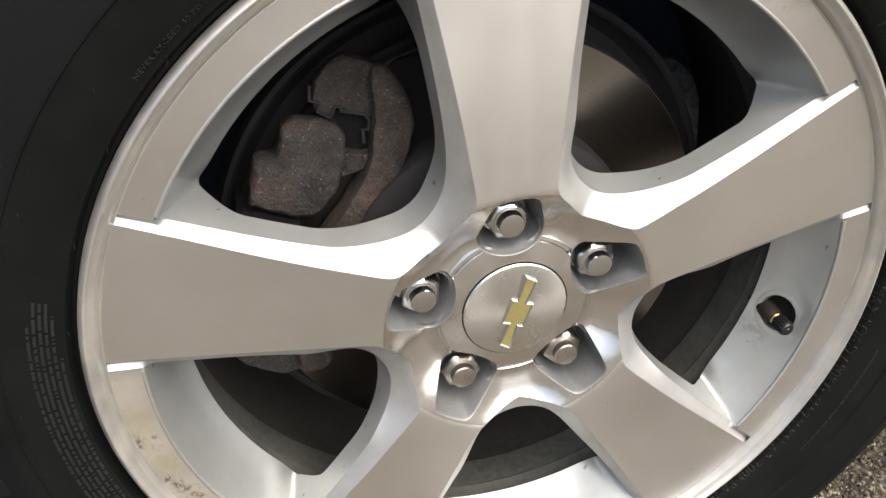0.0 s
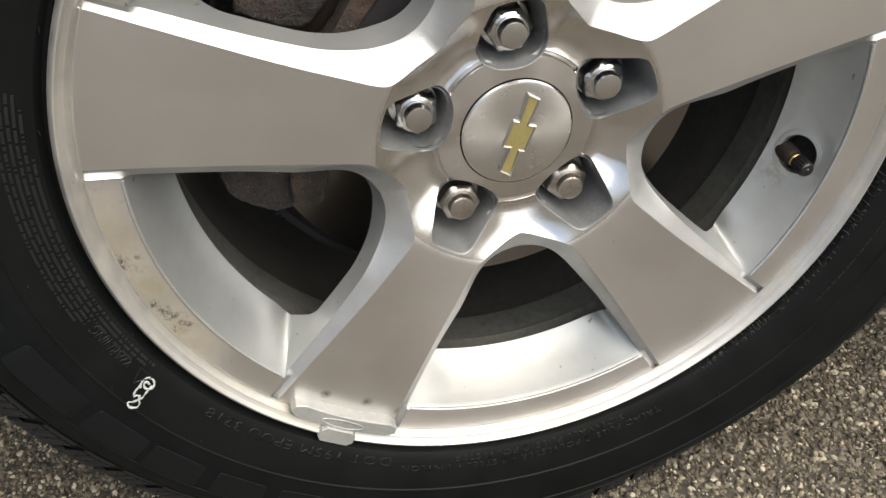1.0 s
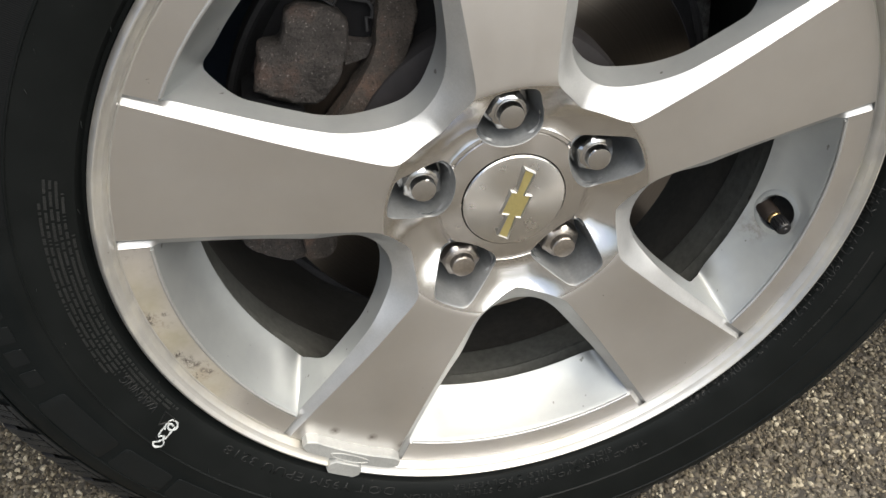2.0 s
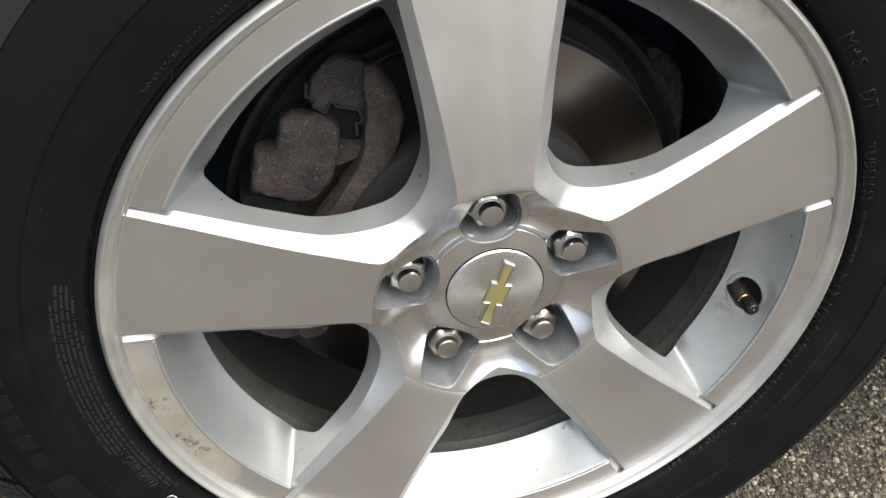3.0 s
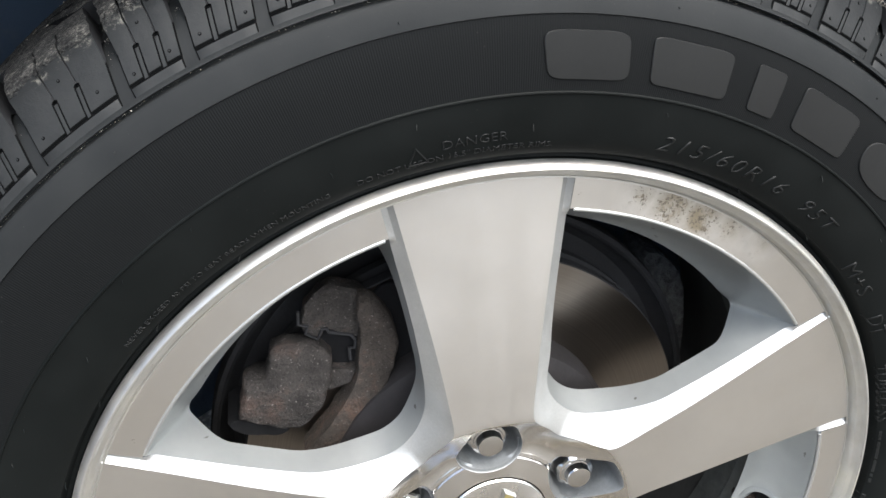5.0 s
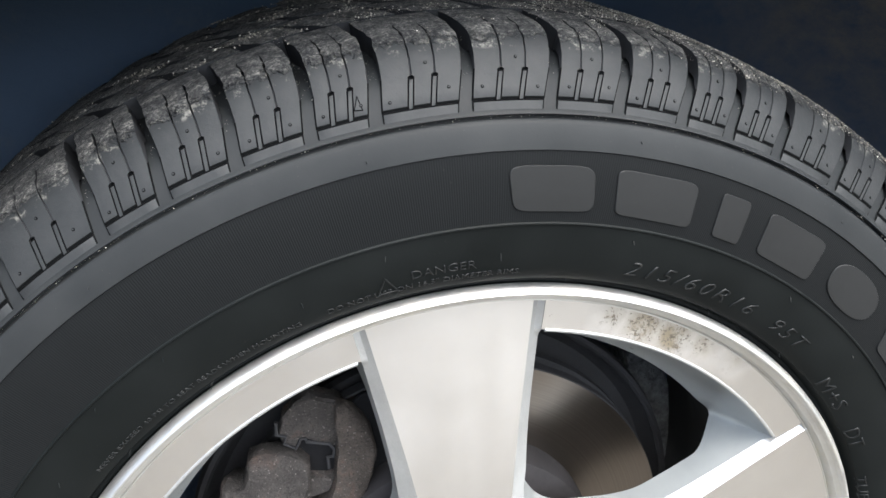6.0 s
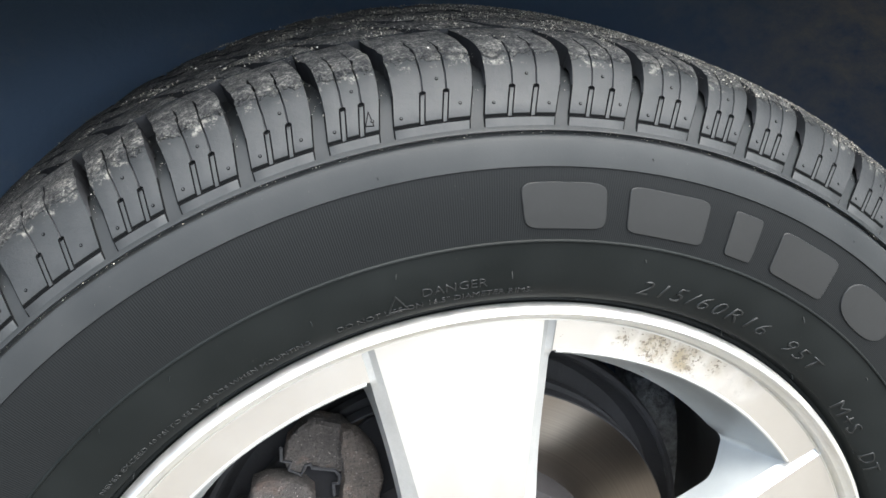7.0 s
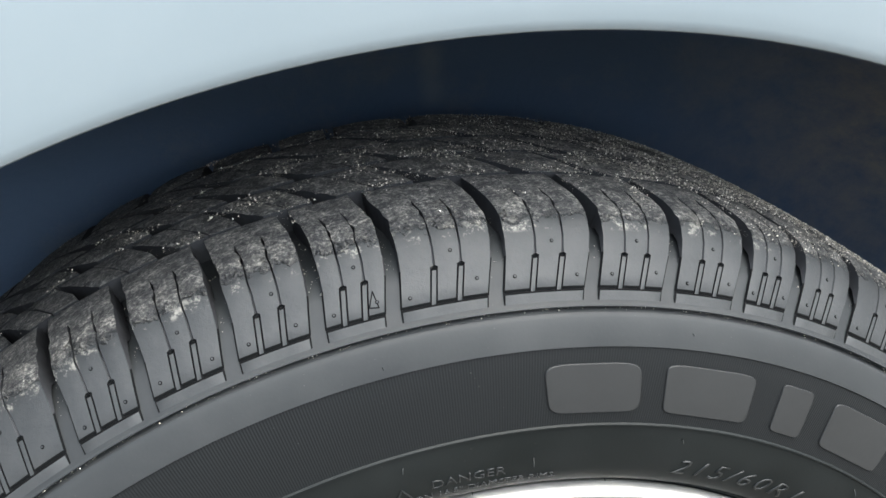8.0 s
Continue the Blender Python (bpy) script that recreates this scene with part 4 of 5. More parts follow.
def slab(fa, fb, ya, yb, nu, nv, depth, inset=0.0007, cuts=(False, False)):
    """One rubber block between the curves fa(y) and fb(y), in degrees, from ya to yb, with softened edges. Its skirt goes down by depth."""
    ys = [ya + (yb - ya) * i / nv for i in range(nv + 1)]
    if ya < 0.02 < yb:
        ys = [ya] + [y for y in TOP_Y if ya + 0.001 < y < 0.044] + [0.0104, 0.0107, 0.0235, 0.0300, 0.0385, 0.0475, 0.0510, yb]
        ys.sort()
        nv = len(ys) - 1
    V, F = [], []
    W_ = nu + 1

    def at(y, f, sink, out=(0.0, 0.0)):
        y += out[1]
        R = crown(y)
        d = 0.0006
        dr, dy = crown(min(y + d, 0.1985)) - crown(max(y - d, 0.0015)), 2 * d
        L = math.hypot(dr, dy)
        nr, ny = dy / L, -dr / L
        rough = step(0.018, 0.026, y)
        sink += 0.00045 * rough * noise.noise((y * 420, (fa(y) + f * 5.0) * 3.1, 2.0))
        a0_, a1_ = fa(y) + 0.07 * rough * noise.noise((y * 300, fa(y), 4.0)), fb(y) + 0.07 * rough * noise.noise((y * 300, fb(y), 6.0))
        deg = a0_ + (a1_ - a0_) * f + math.degrees(out[0] / R)
        return settle(wheel_point(R - nr * sink, deg, y - ny * sink))

    for i, y in enumerate(ys):
        for j in range(W_):
            f = j / nu
            rim_ = i in (0, nv) or j in (0, nu)
            closed = y > 0.0375 and 0 < i < nv and ((j == 0 and cuts[0]) or (j == nu and cuts[1]))
            V.append(at(y, f, inset * (0.25 + 0.75 * step(0.012, 0.022, y)) if rim_ and not closed else 0.0))
    for i in range(nv):
        for j in range(nu):
            F.append((i * W_ + j, i * W_ + j + 1, (i + 1) * W_ + j + 1, (i + 1) * W_ + j))
    loop = [(0, j) for j in range(nu)] + [(i, nu) for i in range(nv)] + [(nv, j) for j in range(nu, 0, -1)] + [(i, 0) for i in range(nv, 0, -1)]
    s = len(V)
    for i, j in loop:
        y = min(ys[i], 0.2 - ys[i])
        wide = 0.00055 * (1 - step(0.012, 0.020, y))
        out = (wide * ((j == nu) - (j == 0)), wide * 0.8 * ((i == nv) - (i == 0)))
        deep = 0.0007 + 0.0092 * step(0.010, 0.023, y)
        if (j == 0 and cuts[0]) or (j == nu and cuts[1]):
            deep = 0.0007 + 0.0014 * step(0.016, 0.026, y)
        V.append(at(ys[i], j / nu, min(depth, deep), out))
    n = len(loop)
    for q in range(n):
        i, j = loop[q]
        i2, j2 = loop[(q + 1) % n]
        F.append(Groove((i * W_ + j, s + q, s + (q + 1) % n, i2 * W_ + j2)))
    return V, F


def join(parts_):
    V, F = [], []
    for v, f in parts_:
        s = len(V)
        V += v
        F += [type(q)(i + s for i in q) for q in f]
    return V, F


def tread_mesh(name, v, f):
    """Rubber blocks, with unworn rubber inside their grooves, darkened for the shade there, and near-black in the cuts.
    """
    me = mesh_of(name, v, f, M_TREAD)
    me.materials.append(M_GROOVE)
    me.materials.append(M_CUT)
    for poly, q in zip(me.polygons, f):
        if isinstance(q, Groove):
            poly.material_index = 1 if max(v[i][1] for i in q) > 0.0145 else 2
    return flip_smooth(me, 38)


def swoop(base):
    """The run of a lateral groove across the shoulder: nearly straight up the wall, then bending."""
    return lambda y: base + 0.12 + 0.72 * step(0.0, 0.014, y) - 1.02 * step(0.021, 0.062, y)


def groove(y):
    """Half the width of the lateral groove, in degrees."""
    return float(np.interp(y, [0.0, 0.006, 0.016, 0.024, 0.040, 0.055], [0.60, 0.56, 0.47, 0.45, 0.44, 0.46]))


def shoulder_block(e0, e1, rnd):
    """Three bars side by side with narrow cuts between them, small bars in the feet of the cuts, and a flat bar below."""
    c0, c1 = swoop(e0), swoop(e1)

    def cut(f):
        return lambda y: c0(y) + groove(y) + (c1(y) - c0(y) - 2 * groove(y)) * f + (0.16 * noise.noise((y * 190, f * 7 + e0, 0)) * step(0.016, 0.024, y))

    def slit(y):
        return float(np.interp(y, [0.0, 0.0104, 0.0107, 0.018, 0.024, 0.0262, 0.0300, 0.0340, 0.0385, 0.06], [0.26, 0.25, 0.085, 0.065, 0.035, 0.11, 0.02, 0.09, 0.0, 0.0]))
    marks = [0.0, 0.345 + rnd.uniform(-0.03, 0.03), 0.665 + rnd.uniform(-0.03, 0.03), 1.0]
    out = []
    for i in range(3):
        f0, f1 = cut(marks[i]), cut(marks[i + 1])
        lo = (lambda y, f0=f0, i=i: f0(y) + (slit(y) if i > 0 else 0))
        hi = (lambda y, f1=f1, i=i: f1(y) - (slit(y) if i < 2 else 0))
        out.append(slab(lo, hi, 0.0044, 0.0545, 3, 12, 0.0098, 0.0005, (i > 0, i < 2)))
    for f in marks[1:3]:
        c = cut(f)
        out.append(slab(lambda y, c=c: c(y) - 0.135, lambda y, c=c: c(y) + 0.135, 0.0038, 0.0098, 2, 3, 0.0010, 0.0002))
    for i, (f, y) in enumerate(((0.13, 0.0062), (0.86, 0.0066), (0.52, 0.0135))):
        y += rnd.uniform(-0.0007, 0.0007)
        R = crown(y)
        c = Vector(wheel_point(R, cut(f + rnd.uniform(-0.04, 0.04))(y), y))
        n = Vector((c.x / R * 0.55, -0.83, c.z / R * 0.55)).normalized()
        u = n.cross(Vector((0.3, 0.2, 1))).normalized()
        w = n.cross(u)
        ring = [c + (u * math.cos(b) + w * math.sin(b)) * 0.00075 for b in (2 * math.pi * q / 7 for q in range(7))]
        top = [c + (p - c) * 0.5 + n * 0.0003 for p in ring]
        out.append(([settle(p) for p in ring + top], [Groove((q, (q + 1) % 7, 7 + (q + 1) % 7, 7 + q)) for q in range(7)] + [tuple(range(7, 14))]))
    out.append(slab(lambda y: c0(y) + groove(y) + 0.03, lambda y: c1(y) - groove(y) - 0.03, 0.0021, 0.0035, 4, 1, 0.0020, 0.0002))
    return join(out)


def slant(base):
    """The run of a groove across the inner ribs, sweeping back more and more."""
    return lambda y: base - 0.15 - 102 * (y - 0.055) - 560 * (y - 0.055) ** 2


rb_ = random.Random(8)
for e0, e1 in zip(EDGES, EDGES[1:]):
    v, f = shoulder_block(e0, e1, rb_)
    part("tread_block", tread_mesh("tread_block", v, f), tyre, "worn outer shoulder block with narrow cuts" if e0 == PITCH[5] else "")
for (ya, yb), lag in (((0.0572, 0.0845), -1.7), ((0.0885, 0.1115), 1.2), ((0.1155, 0.1420), -0.6)):
    for e0, e1 in zip(EDGES, EDGES[1:]):
        def wide(y, ya=ya, yb=yb):
            return float(np.interp(y, [ya, ya + 0.3 * (yb - ya), yb], [0.80, 0.50, 0.22]))
        g0, g1 = slant(e0 + lag), slant(e1 + lag)
        fa = lambda y, g=g0, w=wide: g(y) + w(y)
        fb = lambda y, g=g1, w=wide: g(y) - w(y)
        mid_ = lambda y, fa=fa, fb=fb: (fa(y) + fb(y)) / 2
        v, f = join([slab(fa, lambda y, m=mid_: m(y) - 0.06, ya, yb, 4, 14, 0.0098, 0.0005), slab(lambda y, m=mid_: m(y) + 0.06, fb, ya, yb, 4, 14, 0.0098, 0.0005)])
        part("tread_block", tread_mesh("tread_block", v, f), tyre)
far_ = []
for e0, e1 in zip(EDGES, EDGES[1:]):
    far_.append(slab(lambda y, e=e0: e + 0.5, lambda y, e=e1: e - 0.5, 0.1465, 0.1960, 3, 8, 0.0070))
v, f = join(far_)
part("inner_shoulder_tread", tread_mesh("inner_shoulder_tread", v, f), tyre, kind="stuff")

def wall_y(R):
    return float(np.interp(R, [p[0] for p in WALL], [p[1] for p in WALL]))


# lettering
def ring_text(words, R, start, height, name, parent, gap=1.0, squeeze=1.0, rise=0.0004, mat=None, end=None, slope=0.0):
    """Words round the tyre wall, their feet to the hub, reading clockwise from start, in degrees."""
    cu = bpy.data.curves.new(name, "FONT")
    cu.body = words
    cu.size = 1.0
    cu.resolution_u = 2
    cu.offset = -0.010
    cu.shear = slope
    cu.space_character = gap
    tmp = bpy.data.objects.new(name, cu)
    scene.collection.objects.link(tmp)
    bpy.context.view_layer.update()
    me = bpy.data.meshes.new_from_object(tmp.evaluated_get(bpy.context.evaluated_depsgraph_get()))
    bpy.data.objects.remove(tmp)
    xs = [v.co.x for v in me.vertices]
    x0, x1 = min(xs), max(xs)
    scale = height / 0.70
    wide = scale * squeeze
    if end is not None:
        wide = radians(end - start) * R / (x1 - x0)
    bm = bmesh.new()
    bm.from_mesh(me)
    bpy.data.meshes.remove(me)
    bmesh.ops.triangulate(bm, faces=bm.faces[:])
    long_ = [e for e in bm.edges if e.calc_length() > 0.5]
    if long_:
        bmesh.ops.subdivide_edges(bm, edges=long_, cuts=2)
    r = bmesh.ops.extrude_face_region(bm, geom=bm.faces[:])
    up = {v for v in r["geom"] if isinstance(v, bmesh.types.BMVert)}
    for v in bm.verts:
        RR = R + v.co.y * scale
        a = radians(start) + (v.co.x - x0) * wide / R
        y = wall_y(RR) - (rise if v in up else -0.0004)
        v.co = (RR * math.sin(a), y, RR * math.cos(a))
    bmesh.ops.recalc_face_normals(bm, faces=bm.faces[:])
    out = bpy.data.meshes.new(name)
    bm.to_mesh(out)
    bm.free()
    out.materials.append(mat or M_LETTER)
    return part(name, out, parent)


ring_text("DANGER", 0.2338, -4.8, 0.0042, "warning_text", tyre, end=1.9)
ring_text("DO NOT USE ON 16.5\" DIAMETER RIMS.", 0.2290, -14.0, 0.0026, "warning_text", tyre, end=6.8)
ring_text("NEVER EXCEED 40 PSI TO SEAT BEADS WHEN MOUNTING", 0.2290, -44.0, 0.0022, "warning_text", tyre, end=-17.0)
ring_text("215/60R16  95T", 0.2312, 18.6, 0.0074, "size_text", tyre, gap=1.25, end=45.8, rise=0.0005, slope=0.3)
ring_text("M+S", 0.2264, 52.3, 0.0075, "season_text", tyre, end=58.2)
ring_text("DT", 0.2256, 62.6, 0.0075, "code_text", tyre, end=66.0)
ring_text("TUBELESS", 0.2246, 71.8, 0.0046, "type_text", tyre, end=82.8)
ring_text("MAX LOAD 690KG (1521LBS) AT 300KPA (44PSI)", 0.2233, 97.0, 0.0042, "load_text", tyre, end=150.0)
ring_text("TREAD PLIES: 2 POLYESTER + 2 STEEL + 1 NYLON", 0.2335, 157.5, 0.0042, "ply_text", tyre, end=201.5)
ring_text("SIDEWALL PLIES: 2 POLYESTER", 0.2275, 163.5, 0.0040, "ply_text", tyre, end=193.0)
ring_text("DOT Y95M EPUU 3218", 0.2285, 203.5, 0.0060, "code_text", tyre, end=235.0)
ring_text("WARNING", 0.2330, 248.3, 0.0055, "warning_text", tyre, end=256.0)


def tiny_lines(R, a0, a1, seed):
    """Rows of unreadable small print as plain bars."""
    rnd = random.Random(seed)
    V, F = [], []
    a = a0
    while a < a1:
        w = rnd.uniform(0.07, 0.17)
        s = len(V)
        for da in (0.0, w):
            for dr in (0.0, 0.0012):
                V.append(wheel_point(R + dr, a + da, wall_y(R + dr) - 0.0003))
                V.append(wheel_point(R + dr, a + da, wall_y(R + dr) + 0.0004))
        F += [(s, s + 2, s + 6, s + 4), (s, s + 1, s + 3, s + 2), (s + 4, s + 6, s + 7, s + 5), (s, s + 4, s + 5, s + 1), (s + 2, s + 3, s + 7, s + 6)]
        a += w + (0.10 if rnd.random() < 0.84 else 0.42)
    return flip_fix(mesh_of("small_print", V, F, M_PRINT))


for i_, (R_, a0_, a1_) in enumerate(((0.2395, 258, 285), (0.2370, 257, 288), (0.2345, 257, 288), (0.2320, 249, 288), (0.2295, 247, 286), (0.2270, 246, 280), (0.2390, 108, 128), (0.2262, 84.5, 94.5))):
    part("small_print", tiny_lines(R_, a0_, a1_, i_), tyre)


def rounded(power, low=1.0, high=1.0):
    """An outline in the unit square: a rounded block, an oval for power 2; low and high narrow its foot and head."""
    pts = []
    for i in range(48):
        b = 2 * math.pi * (i + 0.5) / 48
        c, w = math.cos(b), math.sin(b)
        u, v = (math.copysign(abs(q) ** (2 / power), q) for q in (c, w))
        k = low + (high - low) * (v + 1) / 2
        pts.append((0.5 + 0.5 * u * k, 0.5 + 0.5 * v))
    return pts


def shape_on_wall(outline, a0, a1, R0, R1, lean, rise, mat, label=""):
    """A raised plain shape on the tyre wall, between two angles and two radii, its foot turned on by lean degrees."""
    V, F, n = [], [], len(outline)
    for s_, up in ((1.0, -0.0006), (1.0, rise * 0.7), (0.985, rise), (0.7, rise), (0.35, rise)):
        for u, v in outline:
            u, v = 0.5 + (u - 0.5) * s_, 0.5 + (v - 0.5) * s_
            R = R0 + (R1 - R0) * v
            V.append(wheel_point(R, a0 + (a1 - a0) * u + lean * (1 - v), wall_y(R) - up))
    V.append(wheel_point((R0 + R1) / 2, (a0 + a1) / 2 + lean / 2, wall_y((R0 + R1) / 2) - rise))
    for L in range(4):
        F += [(L * n + i, L * n + (i + 1) % n, (L + 1) * n + (i + 1) % n, (L + 1) * n + i) for i in range(n)]
    F += [(4 * n + i, 4 * n + (i + 1) % n, 5 * n) for i in range(n)]
    return part("raised_block", flip_smooth(mesh_of("raised_block", V, F, mat), 30), tyre, label)


# large maker's lettering stands as plain raised shapes of its size
BLOCK, OVAL, WEDGE, PEAK = rounded(9), rounded(2.4), rounded(9, 0.55, 1.0), rounded(9, 1.0, 0.5)
for i_, (a0_, a1_, form_) in enumerate(((4.6, 12.3, rounded(6)), (14.4, 22.4, BLOCK), (25.0, 28.2, BLOCK), (30.6, 38.0, BLOCK), (40.3, 48.0, OVAL), (50.4, 57.2, WEDGE), (59.4, 67.0, PEAK), (69.0, 75.6, BLOCK))):
    shape_on_wall(form_, a0_, a1_, 0.2590, 0.2785, 0.65, 0.0007, M_BRAND, "smooth raised rubber shape on the ribbed band" if i_ == 0 else "")
for a0_, a1_ in ((198, 204.5), (206, 209), (210.5, 217), (219, 226.2), (228, 235.7), (236.5, 244.7), (246, 257)):
    shape_on_wall(BLOCK, a0_, a1_, 0.2650, 0.2840, 0.65, 0.0006, M_BLACK_RUBBER)
for i_ in range(7):
    a0_ = 259.6 + 3.4 * i_
    shape_on_wall(BLOCK, a0_ + 0.1, a0_ + 2.4, 0.2695, 0.2795, 0.2, 0.0005, M_BLACK_RUBBER)


def triangle_sign(R, a, size, name):
    pts = [Vector((R, a - size * 230)), Vector((R, a + size * 230)), Vector((R + size * 1.7, a))]
    path = [wheel_point(p.x, p.y, wall_y(p.x) - 0.0003) for p in pts + pts[:1]]
    dense = []
    for p, q in zip(path, path[1:]):
        dense += [Vector(p).lerp(Vector(q), i / 6) for i in range(6)]
    return part(name, sweep(name, dense + [Vector(path[-1])], 0.00035, M_LETTER, 5), tyre)


triangle_sign(0.2300, -7.5, 0.0045, "warning_triangle")
triangle_sign(0.2325, 246.0, 0.0050, "warning_triangle")
tri_ = [(-6.55, 0.0056), (-5.95, 0.0053), (-6.12, 0.0084), (-6.55, 0.0056)]
tri_ = [Vector(wheel_point(crown(y) + 0.0001, d, y)) for d, y in tri_]
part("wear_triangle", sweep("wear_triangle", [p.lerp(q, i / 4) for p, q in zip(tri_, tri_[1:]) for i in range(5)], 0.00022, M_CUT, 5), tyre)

# thin rubber hairs left by the mould
rh_ = random.Random(4)
hair_at = [(0.2480, -6.9), (0.2490, -29.6), (0.2400, 4.4), (0.2495, 38.6), (0.2885, -6.7), (0.2905, 15.9), (0.2895, -29.7), (0.2480, 18.0), (0.2400, -16.0), (0.2900, 38.0)]
hair_at += [(rh_.choice([0.241, 0.249, 0.250, 0.2890, 0.2900]) + rh_.uniform(-0.001, 0.001), a + rh_.uniform(-3, 3)) for a in range(50, 330, 8)]
hair_at += [(0.2248, a + rh_.uniform(-4, 4)) for a in range(-40, 320, 14)]
for R_, a_ in hair_at:
    p = Vector(wheel_point(R_, a_, wall_y(R_) + 0.0005))
    d_ = Vector((rh_.uniform(-0.5, 0.5), -1.0, rh_.uniform(-0.7, 0.1)))
    L_ = rh_.uniform(0.0014, 0.0030) if R_ < 0.285 else 0.0012
    part("rubber_hair", sweep("rubber_hair", [p, p + d_ * L_ * 0.6, p + d_ * L_ + Vector((0, 0, -L_ * 0.4))], [0.00032, 0.00026, 0.00016], M_SIDE, 5), tyre)

# white marker scrawl: tangled loops in thick chalky strokes
def scrawl(pts, thick, seed):
    rnd = random.Random(seed)
    on = [wheel_point(R, a, wall_y(R) + 0.0002) for R, a in chaikin([Vector(p) for p in pts], 2)]
    return sweep("paint_mark", on, [thick * rnd.uniform(0.6, 1.2) for _ in on], M_WHITE, 6)


MARK = [
    [(0.2411, -115.3), (0.2376, -114.6), (0.2336, -114.8), (0.2335, -115.9), (0.2370, -116.6), (0.2402, -115.9), (0.2384, -115.1), (0.2362, -115.1), (0.2366, -115.8)],
    [(0.2394, -115.0), (0.2442, -115.2), (0.2478, -115.8), (0.2446, -115.9), (0.2464, -116.8), (0.2410, -116.4), (0.2361, -116.1)],
    [(0.2460, -116.6), (0.2500, -116.4), (0.2522, -115.9), (0.2536, -116.5), (0.2523, -117.4), (0.2487, -117.3), (0.2469, -116.5), (0.2442, -116.2)],
]
for i_, pts_ in enumerate(MARK):
    part("paint_mark", scrawl(pts_, 0.00070, i_), tyre, "white paint-marker scrawl" if i_ == 0 else "")


# sand and grit lying on the tread
def grit(count, seed):
    rnd = np.random.RandomState(seed)
    V, F = [], []
    tet = np.array([(1, 0, -0.5), (-0.5, 0.87, -0.5), (-0.5, -0.87, -0.5), (0, 0, 0.9), (0.3, 0.5, 0.5)])
    tf = [(0, 1, 4), (1, 2, 3), (1, 3, 4), (0, 4, 3), (0, 3, 2), (0, 2, 1)]
    made = 0
    while made < count:
        deg = rnd.uniform(-45, 62)
        y = rnd.uniform(0.018, 0.17)
        clump = noise.noise((deg * 0.35, y * 60, 0)) + 0.6 * noise.noise((deg * 1.6, y * 220, 3)) - 0.12 + 0.020 * deg + 0.012 * max(deg - 8, 0) + (0.34 if y > 0.055 else -0.2)
        if clump < rnd.uniform(0.0, 0.9):
            continue
        s = 0.00010 + (0.00046 if y > 0.055 else 0.00042) * rnd.rand() ** 9
        c = Vector(wheel_point(crown(y) + s * 0.25, deg, y))
        q = Euler(rnd.uniform(0, 6.28, 3)).to_matrix()
        b = len(V)
        V += [c + q @ Vector(p) * s for p in tet]
        F += [tuple(b + i for i in t) for t in tf]
        made += 1
    under_y, under_R = [p[1] for p in UNDER], [p[0] for p in UNDER]
    for _ in range(5200):
        e = EDGES[rnd.randint(len(EDGES))]
        e = e - 360 if e > 180 else e
        y = rnd.uniform(0.011, 0.05)
        if not -45 < e < 62 or noise.noise((e * 3.1, y * 160, 8)) < rnd.uniform(-0.3, 0.4):
            continue
        s = 0.00010 + 0.00040 * rnd.rand() ** 5
        c = Vector(wheel_point(float(np.interp(y, under_y, under_R)) + s * 0.4, swoop(e)(y) + rnd.uniform(-1, 1) * groove(y) * 0.9, y))
        q = Euler(rnd.uniform(0, 6.28, 3)).to_matrix()
        b = len(V)
        V += [c + q @ Vector(p) * s for p in tet]
        F += [tuple(b + i for i in t) for t in tf]
    for _ in range(1500):
        deg = rnd.uniform(-45, 62)
        if noise.noise((deg * 0.9, 5, 0)) < rnd.uniform(-0.4, 0.5):
            continue
        s = 0.00008 + 0.00026 * rnd.rand() ** 4
        c = Vector(wheel_point(0.2965 + 0.0010 * rnd.rand(), deg, 0.0006 + 0.0018 * rnd.rand()))
        q = Euler(rnd.uniform(0, 6.28, 3)).to_matrix()
        b = len(V)
        V += [c + q @ Vector(p) * s for p in tet]
        F += [tuple(b + i for i in t) for t in tf]
    return mesh_of("road_grit", V, F, M_GRIT)


part("road_grit", grit(100000, 6), tyre, "pale sand and grit stuck to the tread", kind="stuff")

# ---------------------------------------------------------------- brake
at_hub = pose(0, 0, HUB_Z, 0, LEAN_DEG, 0)
disc = thing("brake_disc", "worn steel brake disc behind the wheel spokes", "brake disc", at_hub)
part("friction_ring", lathe("friction_ring", [(0.0880, 0.0780), (0.1100, 0.0780), (0.1352, 0.0780)], M_ROTOR, 140, 25), disc, "bright worn friction face")
part("rotor_rim", lathe("rotor_rim", [(0.1352, 0.0780), (0.1358, 0.0786), (0.1358, 0.0860), (0.120, 0.0865), (0.120, 0.094), (0.1358, 0.0945), (0.1358, 0.101), (0.09, 0.102)], M_STEEL_DARK, 140, 25), disc, "rust-dark vented rim")
part("hat", lathe("hat", [(0.0, 0.056), (0.080, 0.056), (0.0865, 0.0585), (0.0885, 0.064), (0.0885, 0.082)], M_HAT, 90), disc, "brown rusty disc hat")
shield = thing("dust_shield", "dark pressed-steel brake dust shield behind the disc", "brake shield", at_hub)
part("rolled_edge", lathe("rolled_edge", [(0.1500, 0.1050), (0.1520, 0.1035), (0.1545, 0.1045), (0.1555, 0.1090), (0.1550, 0.1180)], M_STEEL_DARK, 120), shield)
part("plate", lathe("plate", [(0.06, 0.116), (0.142, 0.116), (0.1465, 0.112), (0.1500, 0.106)], M_STEEL_DARK, 120), shield)

